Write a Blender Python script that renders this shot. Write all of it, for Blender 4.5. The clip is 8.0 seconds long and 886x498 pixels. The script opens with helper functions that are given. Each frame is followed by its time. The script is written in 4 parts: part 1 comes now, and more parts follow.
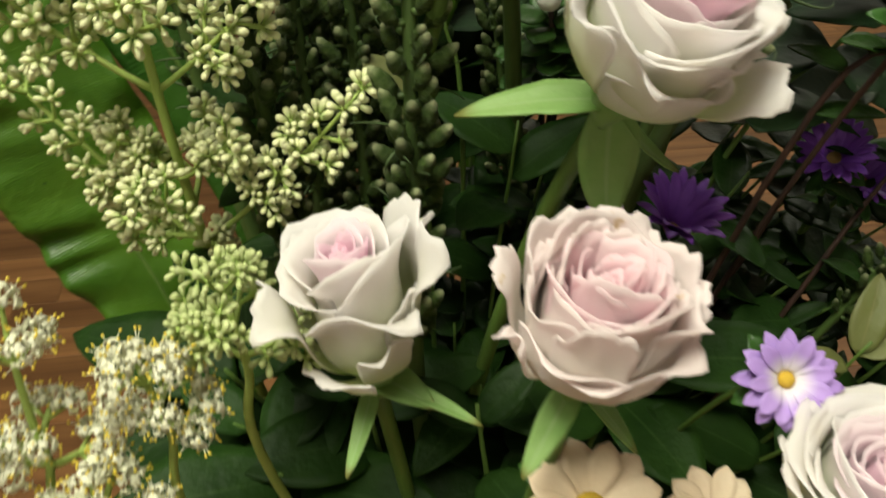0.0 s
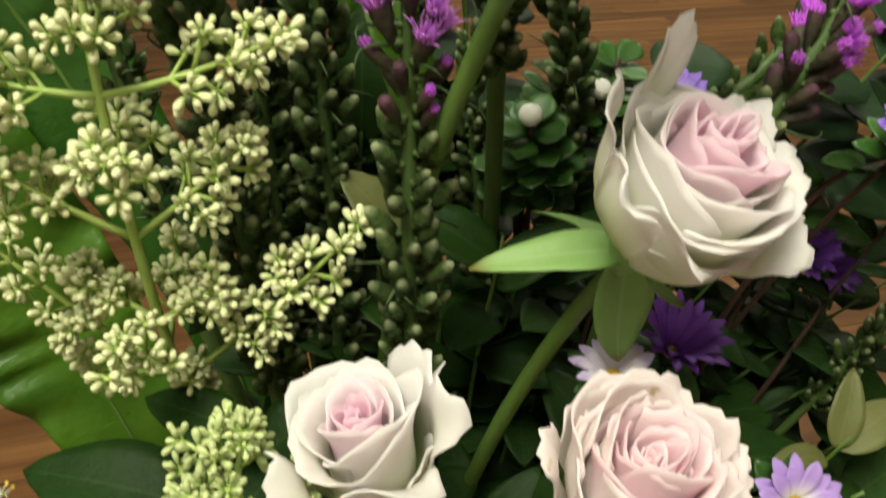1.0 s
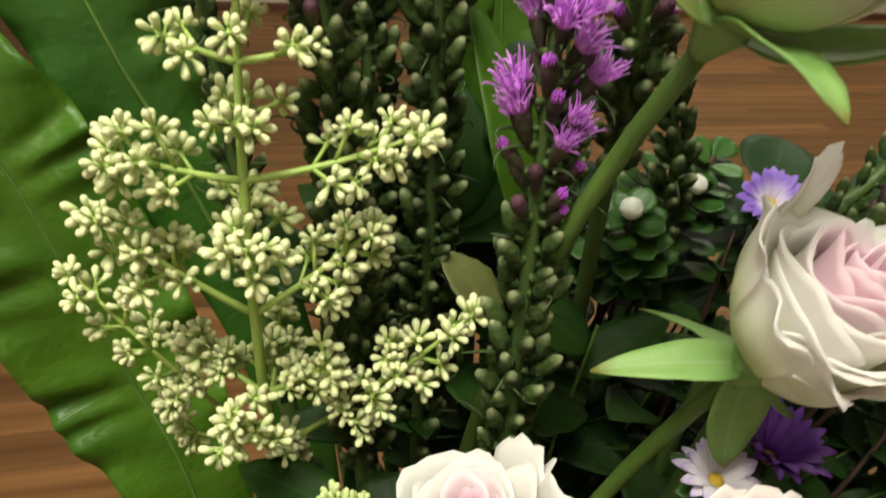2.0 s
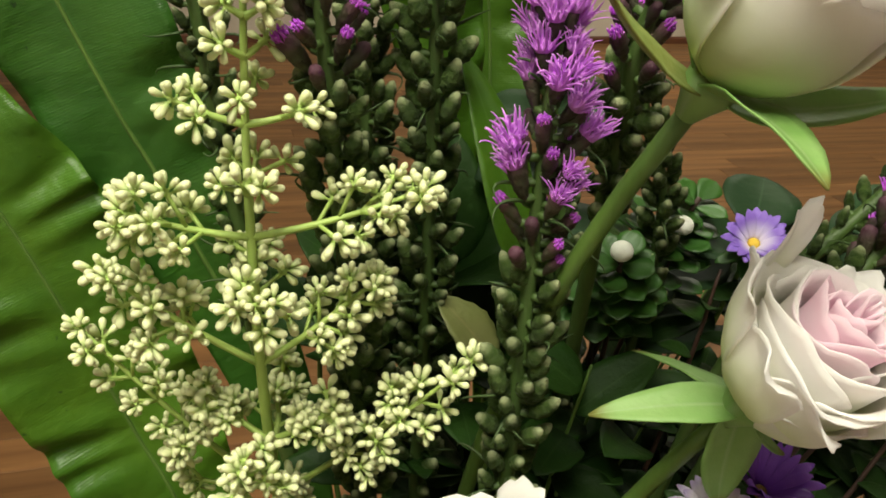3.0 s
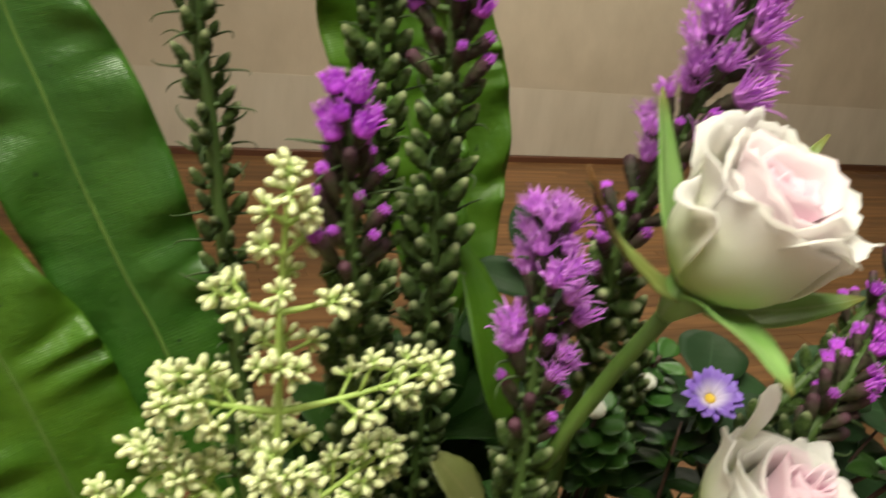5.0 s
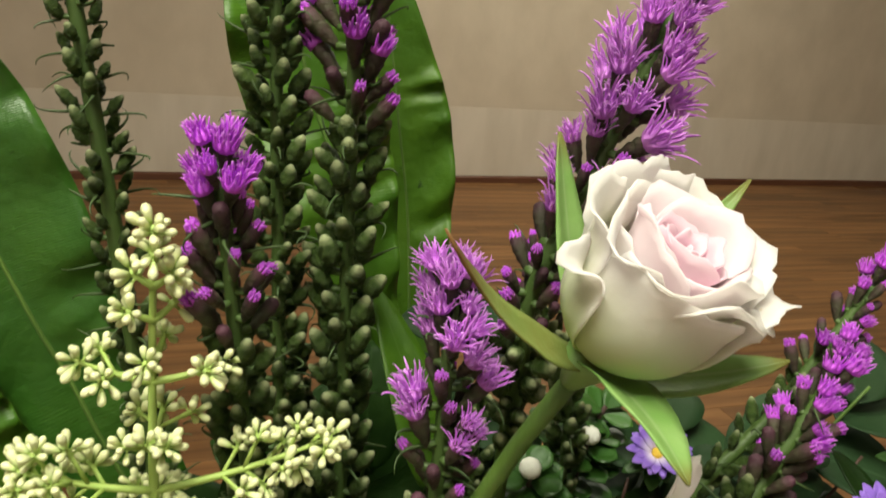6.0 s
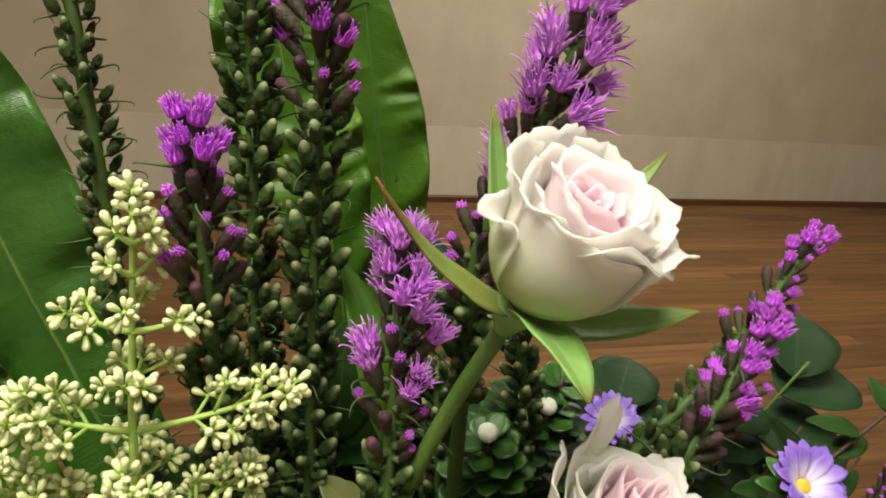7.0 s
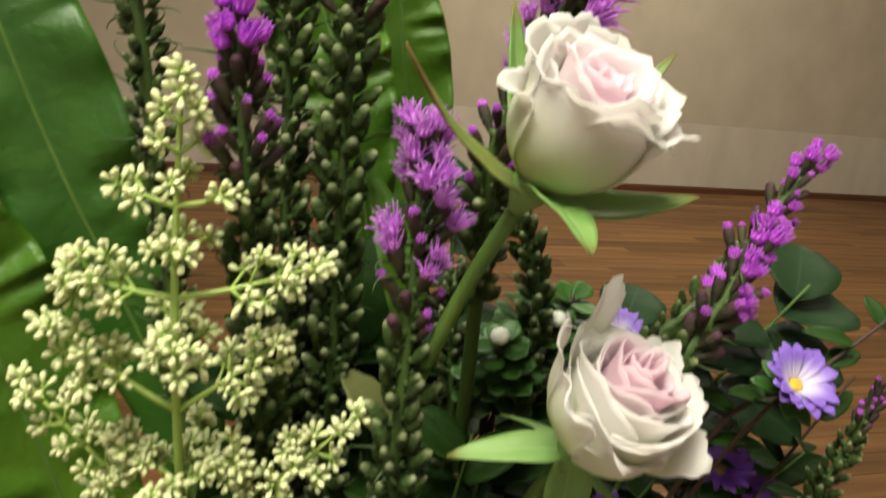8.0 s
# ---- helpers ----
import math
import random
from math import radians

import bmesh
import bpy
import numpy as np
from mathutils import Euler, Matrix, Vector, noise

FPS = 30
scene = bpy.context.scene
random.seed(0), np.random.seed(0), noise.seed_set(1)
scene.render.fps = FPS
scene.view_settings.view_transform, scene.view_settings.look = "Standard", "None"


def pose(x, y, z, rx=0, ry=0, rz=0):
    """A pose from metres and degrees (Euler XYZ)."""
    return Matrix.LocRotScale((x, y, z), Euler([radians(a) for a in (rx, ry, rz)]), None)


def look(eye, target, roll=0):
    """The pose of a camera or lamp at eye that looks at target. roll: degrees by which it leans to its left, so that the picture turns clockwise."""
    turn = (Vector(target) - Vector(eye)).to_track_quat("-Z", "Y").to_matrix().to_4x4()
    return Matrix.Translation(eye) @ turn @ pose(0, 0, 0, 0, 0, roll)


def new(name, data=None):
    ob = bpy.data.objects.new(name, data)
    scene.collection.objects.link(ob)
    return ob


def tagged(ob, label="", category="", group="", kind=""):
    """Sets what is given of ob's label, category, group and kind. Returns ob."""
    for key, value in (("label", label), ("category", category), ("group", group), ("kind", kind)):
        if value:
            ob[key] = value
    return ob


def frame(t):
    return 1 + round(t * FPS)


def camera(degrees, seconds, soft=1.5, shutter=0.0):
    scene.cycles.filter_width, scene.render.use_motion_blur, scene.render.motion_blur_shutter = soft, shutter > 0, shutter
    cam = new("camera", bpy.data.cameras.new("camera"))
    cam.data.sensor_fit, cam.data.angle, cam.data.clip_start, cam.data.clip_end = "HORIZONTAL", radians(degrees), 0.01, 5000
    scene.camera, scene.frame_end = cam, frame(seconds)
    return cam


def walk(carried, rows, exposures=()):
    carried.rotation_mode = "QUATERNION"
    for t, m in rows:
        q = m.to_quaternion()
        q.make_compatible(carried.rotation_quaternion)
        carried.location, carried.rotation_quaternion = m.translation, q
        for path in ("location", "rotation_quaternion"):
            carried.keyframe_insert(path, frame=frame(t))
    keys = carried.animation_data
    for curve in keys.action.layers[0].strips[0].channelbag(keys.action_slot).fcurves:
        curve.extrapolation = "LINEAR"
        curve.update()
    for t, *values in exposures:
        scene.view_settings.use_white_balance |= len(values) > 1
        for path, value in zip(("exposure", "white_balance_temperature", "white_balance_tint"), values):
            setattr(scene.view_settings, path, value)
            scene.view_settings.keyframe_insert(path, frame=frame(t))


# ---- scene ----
cam = camera(56.35, 8.0, 1.7, 0.7)
PATH = [
    (0.0, (0.0, 0.0, 0.9500), (0.0, 0.8387, 0.4054), 0.00),
    (0.5, (-0.0255, 0.0256, 0.9566), (0.0606, 0.8580, 0.4091), 1.51),
    (1.0, (-0.0294, 0.0296, 0.9780), (0.0915, 0.8666, 0.4443), 1.99),
    (1.5, (-0.0457, 0.0381, 0.9823), (0.0664, 0.8915, 0.4732), 3.75),
    (1.8, (-0.0611, 0.0389, 0.9860), (0.0604, 0.8967, 0.4866), 4.95),
    (2.0, (-0.0595, 0.0364, 0.9907), (0.0467, 0.9016, 0.5006), 4.98),
    (2.2, (-0.0593, 0.0325, 0.9945), (0.0499, 0.9053, 0.5188), 5.22),
    (3.3, (-0.0702, 0.0331, 1.0010), (0.0626, 0.9135, 0.5457), 4.61),
    (3.5, (-0.0735, 0.0333, 1.0012), (0.0707, 0.9184, 0.5588), 5.79),
    (4.0, (-0.0851, 0.0258, 1.0066), (0.0537, 0.9373, 0.6195), 5.70),
    (4.5, (-0.1029, 0.0142, 1.0247), (0.0553, 0.9315, 0.6594), 5.92),
    (5.0, (-0.0928, 0.0174, 1.0303), (0.1084, 0.9377, 0.6946), 6.79),
    (5.2, (-0.0779, 0.0206, 1.0351), (0.1182, 0.9392, 0.6922), 6.65),
    (6.3, (-0.0573, 0.0367, 1.0368), (0.1366, 0.9727, 0.7430), 5.62),
    (6.5, (-0.0594, 0.0199, 1.0340), (0.1249, 0.9607, 0.7495), 6.24),
    (6.7, (-0.0522, 0.0119, 1.0261), (0.1341, 0.9490, 0.7309), 6.77),
    (7.0, (-0.0452, 0.0022, 1.0302), (0.1391, 0.9419, 0.7420), 5.77),
    (7.5, (-0.0436, -0.0089, 1.0242), (0.1288, 0.9303, 0.7272), 6.07),
    (8.0, (-0.0470, -0.0266, 1.0062), (0.1150, 0.9112, 0.6992), 7.24),
]
walk(cam, [(t, look(eye, target, roll)) for t, eye, target, roll in PATH], [(0.0, -0.46), (1.5, -0.36), (4.0, -0.26), (8.0, -0.22)])

# ---- world and light ----
world = bpy.data.worlds.new("world")
scene.world = world
world.use_nodes = True
world.node_tree.nodes["Background"].inputs[0].default_value = (0.8, 0.75, 0.68, 1)
world.node_tree.nodes["Background"].inputs[1].default_value = 0.02
LAMP_POWER = 38.0
LAMP_COLOUR = (1.0, 0.99, 0.80)


# ---- materials ----
def mat(name, a, b, scale=40.0, rough=0.5, bump=0.15, thin=0.0, along=None, across=None, spots=None, metal=0.0, coat=0.0, detail_scale=None,
        stretch=(1, 1, 1), emit=0.0, spec=0.5, islands=0.0, pieces=0.0, veins=0.0, rings=None):
    """A surface of two mixed colours; along: colour, start and end of a blend up the length; across: colour and width of a middle line."""
    m = bpy.data.materials.new(name)
    m.use_nodes = True
    t = m.node_tree
    n, l = t.nodes, t.links
    bsdf, out = n["Principled BSDF"], n["Material Output"]
    co = n.new("ShaderNodeTexCoord")
    mp = n.new("ShaderNodeMapping")
    mp.inputs["Scale"].default_value = stretch
    l.new(co.outputs["Object"], mp.inputs[0])
    big = n.new("ShaderNodeTexNoise")
    big.inputs["Scale"].default_value = scale
    big.inputs["Detail"].default_value = 5
    l.new(mp.outputs[0], big.inputs["Vector"])
    ramp = n.new("ShaderNodeMapRange")
    ramp.inputs[1].default_value, ramp.inputs[2].default_value = 0.3, 0.7
    l.new(big.outputs["Fac"], ramp.inputs[0])

    def mix(fac, one, two):
        x = n.new("ShaderNodeMix")
        x.data_type = "RGBA"
        for value, sock in ((fac, x.inputs[0]), (one, x.inputs[6]), (two, x.inputs[7])):
            if isinstance(value, bpy.types.NodeSocket):
                l.new(value, sock)
            else:
                sock.default_value = value if isinstance(value, (int, float)) else (*value, 1)
        return x.outputs[2]

    colour = mix(ramp.outputs[0], a, b)
    uv = n.new("ShaderNodeSeparateXYZ")
    l.new(co.outputs["UV"], uv.inputs[0])
    if along:
        r = n.new("ShaderNodeMapRange")
        r.inputs[1].default_value, r.inputs[2].default_value = along[1], along[2]
        r.interpolation_type = "SMOOTHSTEP"
        l.new(uv.outputs[1], r.inputs[0])
        colour = mix(r.outputs[0], colour, along[0])
    if across:
        d = n.new("ShaderNodeMath")
        d.operation = "SUBTRACT"
        d.inputs[1].default_value = 0.5
        l.new(uv.outputs[0], d.inputs[0])
        e = n.new("ShaderNodeMath")
        e.operation = "ABSOLUTE"
        l.new(d.outputs[0], e.inputs[0])
        r = n.new("ShaderNodeMapRange")
        r.inputs[1].default_value, r.inputs[2].default_value = 0.0, across[1]
        r.inputs[3].default_value, r.inputs[4].default_value = 0.6, 0.0
        l.new(e.outputs[0], r.inputs[0])
        colour = mix(r.outputs[0], colour, across[0])
    if rings:
        w = n.new("ShaderNodeTexWave")
        w.bands_direction = "Y"
        w.inputs["Scale"].default_value = rings[1]
        w.inputs["Distortion"].default_value = 2.5
        w.inputs["Detail Scale"].default_value = 2.0
        ws = n.new("ShaderNodeMapping")
        ws.inputs["Scale"].default_value = (2.0, 1.0, 1.0)
        l.new(co.outputs["UV"], ws.inputs[0])
        l.new(ws.outputs[0], w.inputs["Vector"])
        r = n.new("ShaderNodeMapRange")
        r.inputs[1].default_value, r.inputs[2].default_value = 0.72, 0.98
        r.inputs[4].default_value = 0.35
        l.new(w.outputs["Fac"], r.inputs[0])
        colour = mix(r.outputs[0], colour, rings[0])
    if spots:
        s = n.new("ShaderNodeTexNoise")
        s.inputs["Scale"].default_value = spots[1]
        s.inputs["Detail"].default_value = 3
        l.new(co.outputs["Object"], s.inputs["Vector"])
        r = n.new("ShaderNodeMapRange")
        r.inputs[1].default_value, r.inputs[2].default_value = spots[2], spots[2] + 0.06
        l.new(s.outputs["Fac"], r.inputs[0])
        colour = mix(r.outputs[0], colour, spots[0])
    if islands or pieces:
        info = n.new("ShaderNodeObjectInfo" if pieces else "ShaderNodeNewGeometry")
        r = n.new("ShaderNodeMapRange")
        k = pieces or islands
        r.inputs[3].default_value, r.inputs[4].default_value = 1 - k, 1 + k
        l.new(info.outputs["Random" if pieces else "Random Per Island"], r.inputs[0])
        h = n.new("ShaderNodeHueSaturation")
        l.new(r.outputs[0], h.inputs["Value"])
        l.new(colour, h.inputs["Color"])
        colour = h.outputs[0]
    l.new(colour, bsdf.inputs["Base Color"])
    bsdf.inputs["Roughness"].default_value = rough
    bsdf.inputs["Metallic"].default_value = metal
    bsdf.inputs["Coat Weight"].default_value = coat
    bsdf.inputs["Specular IOR Level"].default_value = spec
    if bump:
        fine = n.new("ShaderNodeTexNoise")
        fine.inputs["Scale"].default_value = detail_scale or scale * 6
        fine.inputs["Detail"].default_value = 4
        l.new(mp.outputs[0], fine.inputs["Vector"])
        bm_node = n.new("ShaderNodeBump")
        bm_node.inputs["Strength"].default_value = bump
        bm_node.inputs["Distance"].default_value = 0.002
        height = fine.outputs["Fac"]
        if veins:
            wv = n.new("ShaderNodeMapping")
            wv.inputs["Scale"].default_value = (0.6, veins, 0)
            l.new(co.outputs["UV"], wv.inputs[0])
            tex = n.new("ShaderNodeTexWave")
            tex.bands_direction = "Y"
            tex.inputs["Scale"].default_value = 1.0
            tex.inputs["Distortion"].default_value = 4.0
            l.new(wv.outputs[0], tex.inputs["Vector"])
            add = n.new("ShaderNodeMath")
            add.operation = "MULTIPLY_ADD"
            add.inputs[1].default_value = 0.07
            l.new(tex.outputs["Fac"], add.inputs[0])
            l.new(height, add.inputs[2])
            height = add.outputs[0]
        l.new(height, bm_node.inputs["Height"])
        l.new(bm_node.outputs[0], bsdf.inputs["Normal"])
    if thin:
        tr = n.new("ShaderNodeBsdfTranslucent")
        l.new(colour, tr.inputs[0])
        ms = n.new("ShaderNodeMixShader")
        ms.inputs[0].default_value = thin
        l.new(bsdf.outputs[0], ms.inputs[1])
        l.new(tr.outputs[0], ms.inputs[2])
        l.new(ms.outputs[0], out.inputs[0])
    if emit:
        bsdf.inputs["Emission Color"].default_value = (*LAMP_COLOUR, 1)
        bsdf.inputs["Emission Strength"].default_value = emit
    return m


PLASTER = mat("beige_plaster", (0.600, 0.505, 0.400), (0.505, 0.420, 0.325), 3.0, 0.85, 0.25, detail_scale=40, stretch=(1.7, 1.7, 1.2))
DADO = mat("pale_tile", (0.660, 0.580, 0.490), (0.575, 0.500, 0.412), 4.0, 0.7, 0.15, detail_scale=60, stretch=(2, 2, 0.6), pieces=0.02)
BLUE = mat("blue_paint", (0.050, 0.185, 0.353), (0.042, 0.160, 0.311), 4.0, 0.6, 0.1)
WHITEWASH = mat("dull_paint", (0.74, 0.72, 0.68), (0.70, 0.68, 0.63), 2.0, 0.8, 0.1)
WOOD = mat("brown_plank", (0.250, 0.122, 0.046), (0.096, 0.040, 0.0145), 5.0, 0.50, 0.12, stretch=(0.30, 5, 5), detail_scale=30, pieces=0.26, spec=0.25)
WOOD_REST = mat("brown_board", (0.250, 0.122, 0.046), (0.096, 0.040, 0.0145), 5.0, 0.50, 0.12, stretch=(0.30, 5, 5), detail_scale=30, islands=0.18, spec=0.25)
DARK_WOOD = mat("dark_moulding", (0.136, 0.051, 0.025), (0.093, 0.034, 0.017), 8.0, 0.45, 0.1, stretch=(0.4, 4, 4))
GAP = mat("joint", (0.14, 0.062, 0.026), (0.16, 0.070, 0.028), 9.0, 0.9, 0.1)
LAMP = mat("lamp_glass", (0.9, 0.9, 0.88), (0.9, 0.9, 0.86), 2.0, 0.4, 0, emit=6.0)
METAL = mat("white_metal", (0.75, 0.75, 0.73), (0.7, 0.7, 0.68), 9.0, 0.4, 0.05, metal=0.3)
BUCKET = mat("dark_plastic", (0.02, 0.03, 0.02), (0.03, 0.04, 0.03), 15.0, 0.5, 0.1)

PETAL_OUT = mat("cream_petal", (0.96, 0.94, 0.95), (0.96, 0.93, 0.90), 60, 0.55, 0.18, 0.56, along=((0.70, 0.80, 0.40), 0.95, 0.05), spots=((0.62, 0.46, 0.22), 130, 0.73), spec=0.3)
PETAL_MID = mat("blush_petal", (0.95, 0.92, 0.93), (0.95, 0.88, 0.91), 60, 0.55, 0.10, 0.50, along=((0.95, 0.85, 0.89), 0.45, 0.95), spots=((0.66, 0.48, 0.28), 140, 0.74), spec=0.3)
PETAL_IN = mat("lilac_petal", (0.93, 0.70, 0.80), (0.94, 0.82, 0.88), 60, 0.55, 0.10, 0.50, spec=0.3)
PETAL_PINK = mat("pink_petal", (0.96, 0.74, 0.80), (0.96, 0.88, 0.89), 45, 0.55, 0.25, 0.50, spots=((0.70, 0.52, 0.36), 120, 0.73), spec=0.3)
PETAL_PINKOUT = mat("pale_pink_petal", (0.96, 0.92, 0.89), (0.96, 0.92, 0.87), 45, 0.55, 0.25, 0.50, along=((0.96, 0.88, 0.88), 0.5, 1.0), spots=((0.62, 0.46, 0.18), 90, 0.70), spec=0.3)
STEM = mat("green_stem", (0.105, 0.190, 0.034), (0.074, 0.142, 0.024), 80, 0.5, 0.2, stretch=(1, 1, 0.2))
STEM_SPIKE = mat("spike_stem", (0.066, 0.118, 0.024), (0.046, 0.086, 0.017), 80, 0.55, 0.2, stretch=(1, 1, 0.2))
BRACT = mat("dark_bract", (0.030, 0.062, 0.014), (0.050, 0.080, 0.022), 80, 0.6, 0.2)
STEM_PALE = mat("pale_green_stem", (0.42, 0.55, 0.14), (0.34, 0.48, 0.11), 90, 0.5, 0.15, 0.1)
STEM_DARK = mat("maroon_stem", (0.035, 0.018, 0.014), (0.06, 0.028, 0.018), 70, 0.6, 0.2)
SEPAL = mat("sepal_green", (0.205, 0.390, 0.090), (0.290, 0.460, 0.150), 70, 0.55, 0.2, 0.28, across=((0.36, 0.50, 0.24), 0.06), along=((0.202, 0.194, 0.043), 0.82, 1.0))
SEPAL_BROWN = mat("withered_sepal", (0.205, 0.290, 0.070), (0.230, 0.220, 0.050), 60, 0.6, 0.25, 0.12, along=((0.187, 0.086, 0.022), 0.55, 0.95))
FERN = mat("fern_green", (0.046, 0.135, 0.006), (0.086, 0.195, 0.011), 30, 0.42, 0.45, 0.26, across=((0.098, 0.202, 0.037), 0.03), spots=((0.019, 0.055, 0.009), 160, 0.70), spec=0.5, veins=110)
FERN_DARK = mat("deep_fern_green", (0.023, 0.090, 0.008), (0.045, 0.132, 0.013), 30, 0.36, 0.42, 0.18, across=((0.061, 0.158, 0.036), 0.03), spots=((0.011, 0.043, 0.007), 160, 0.71), spec=0.55, veins=110)
# leaf green taken near black: the shade low in the bouquet is in the colour
LEAF_SHADED = mat("shaded_leaf_green", (0.010, 0.030, 0.005), (0.019, 0.050, 0.008), 50, 0.5, 0.3, 0.08, across=((0.034, 0.070, 0.018), 0.03), pieces=0.4, spec=0.12)
LEAF_BLUE = mat("grey_green_leaf", (0.014, 0.040, 0.013), (0.021, 0.050, 0.017), 30, 0.6, 0.2, 0.08, across=((0.043, 0.086, 0.040), 0.025), pieces=0.2, spec=0.2)
LEAF_PALE = mat("yellowing_leaf", (0.130, 0.152, 0.038), (0.173, 0.178, 0.065), 50, 0.55, 0.25, 0.2, across=((0.216, 0.194, 0.076), 0.04))
CELERY = mat("cream_bud", (0.699, 0.745, 0.368), (0.773, 0.782, 0.506), 120, 0.5, 0.1, 0.1, along=((0.460, 0.589, 0.202), 0.45, 0.0), pieces=0.12)
CELERY_GREEN = mat("greenish_bud", (0.47, 0.55, 0.22), (0.58, 0.64, 0.32), 120, 0.5, 0.1, 0.1, along=((0.33, 0.45, 0.13), 0.45, 0.0), pieces=0.15)
OPEN_WHITE = mat("open_floret", (0.72, 0.73, 0.50), (0.84, 0.83, 0.68), 120, 0.5, 0.1, 0.15, islands=0.1)
STAMEN = mat("stamen_yellow", (0.78, 0.62, 0.08), (0.72, 0.55, 0.05), 90, 0.6, 0.1)
BUD_GREEN = mat("spike_bud", (0.020, 0.045, 0.008), (0.080, 0.125, 0.030), 420, 0.45, 0.9, 0.0, along=((0.38, 0.42, 0.23), 0.70, 1.0), pieces=0.3, spec=0.15, rings=((0.10, 0.14, 0.05), 1.3))
LEAF_SMALL = mat("small_leaf_green", (0.024, 0.086, 0.010), (0.040, 0.116, 0.016), 60, 0.45, 0.2, 0.1, pieces=0.25)
BUD_MAROON = mat("maroon_bud", (0.046, 0.028, 0.024), (0.048, 0.062, 0.024), 260, 0.6, 0.35, 0.0, along=((0.070, 0.026, 0.042), 0.45, 1.0), pieces=0.35, spec=0.3)
PURPLE = mat("purple_floret", (0.60, 0.075, 0.80), (0.66, 0.13, 0.82), 120, 0.5, 0.1, 0.3, along=((0.74, 0.28, 0.86), 0.5, 1.0), pieces=0.15)
PURPLE_PALE = mat("pale_purple_floret", (0.60, 0.15, 0.74), (0.70, 0.28, 0.80), 120, 0.5, 0.1, 0.3, along=((0.68, 0.33, 0.78), 0.55, 1.0), pieces=0.2)
ASTER_DARK = mat("violet_petal", (0.185, 0.050, 0.470), (0.270, 0.085, 0.580), 90, 0.5, 0.1, 0.15)
ASTER_BLUE = mat("blue_violet_petal", (0.22, 0.11, 0.56), (0.28, 0.15, 0.62), 90, 0.5, 0.1, 0.15, along=((0.74, 0.66, 0.86), 0.72, 0.15))
ASTER_LILAC = mat("lilac_tipped_petal", (0.44, 0.27, 0.72), (0.50, 0.33, 0.76), 90, 0.5, 0.1, 0.15, along=((0.82, 0.77, 0.84), 0.60, 0.12))
ASTER_WHITE = mat("whitish_petal", (0.72, 0.66, 0.80), (0.80, 0.75, 0.84), 90, 0.5, 0.1, 0.15, along=((0.50, 0.38, 0.70), 0.6, 1.0))
PEACH = mat("peach_petal", (0.84, 0.66, 0.46), (0.86, 0.72, 0.54), 60, 0.5, 0.15, 0.2)
YELLOW = mat("yellow_disc", (0.72, 0.50, 0.05), (0.62, 0.38, 0.03), 300, 0.7, 0.6)
DISC_DARK = mat("dark_disc", (0.25, 0.14, 0.06), (0.35, 0.22, 0.05), 300, 0.7, 0.6)
BUTTON = mat("white_button", (0.80, 0.80, 0.74), (0.74, 0.76, 0.66), 120, 0.5, 0.3)


# ---- building helpers ----
def V(*a):
    return Vector(a[0] if len(a) == 1 else a)


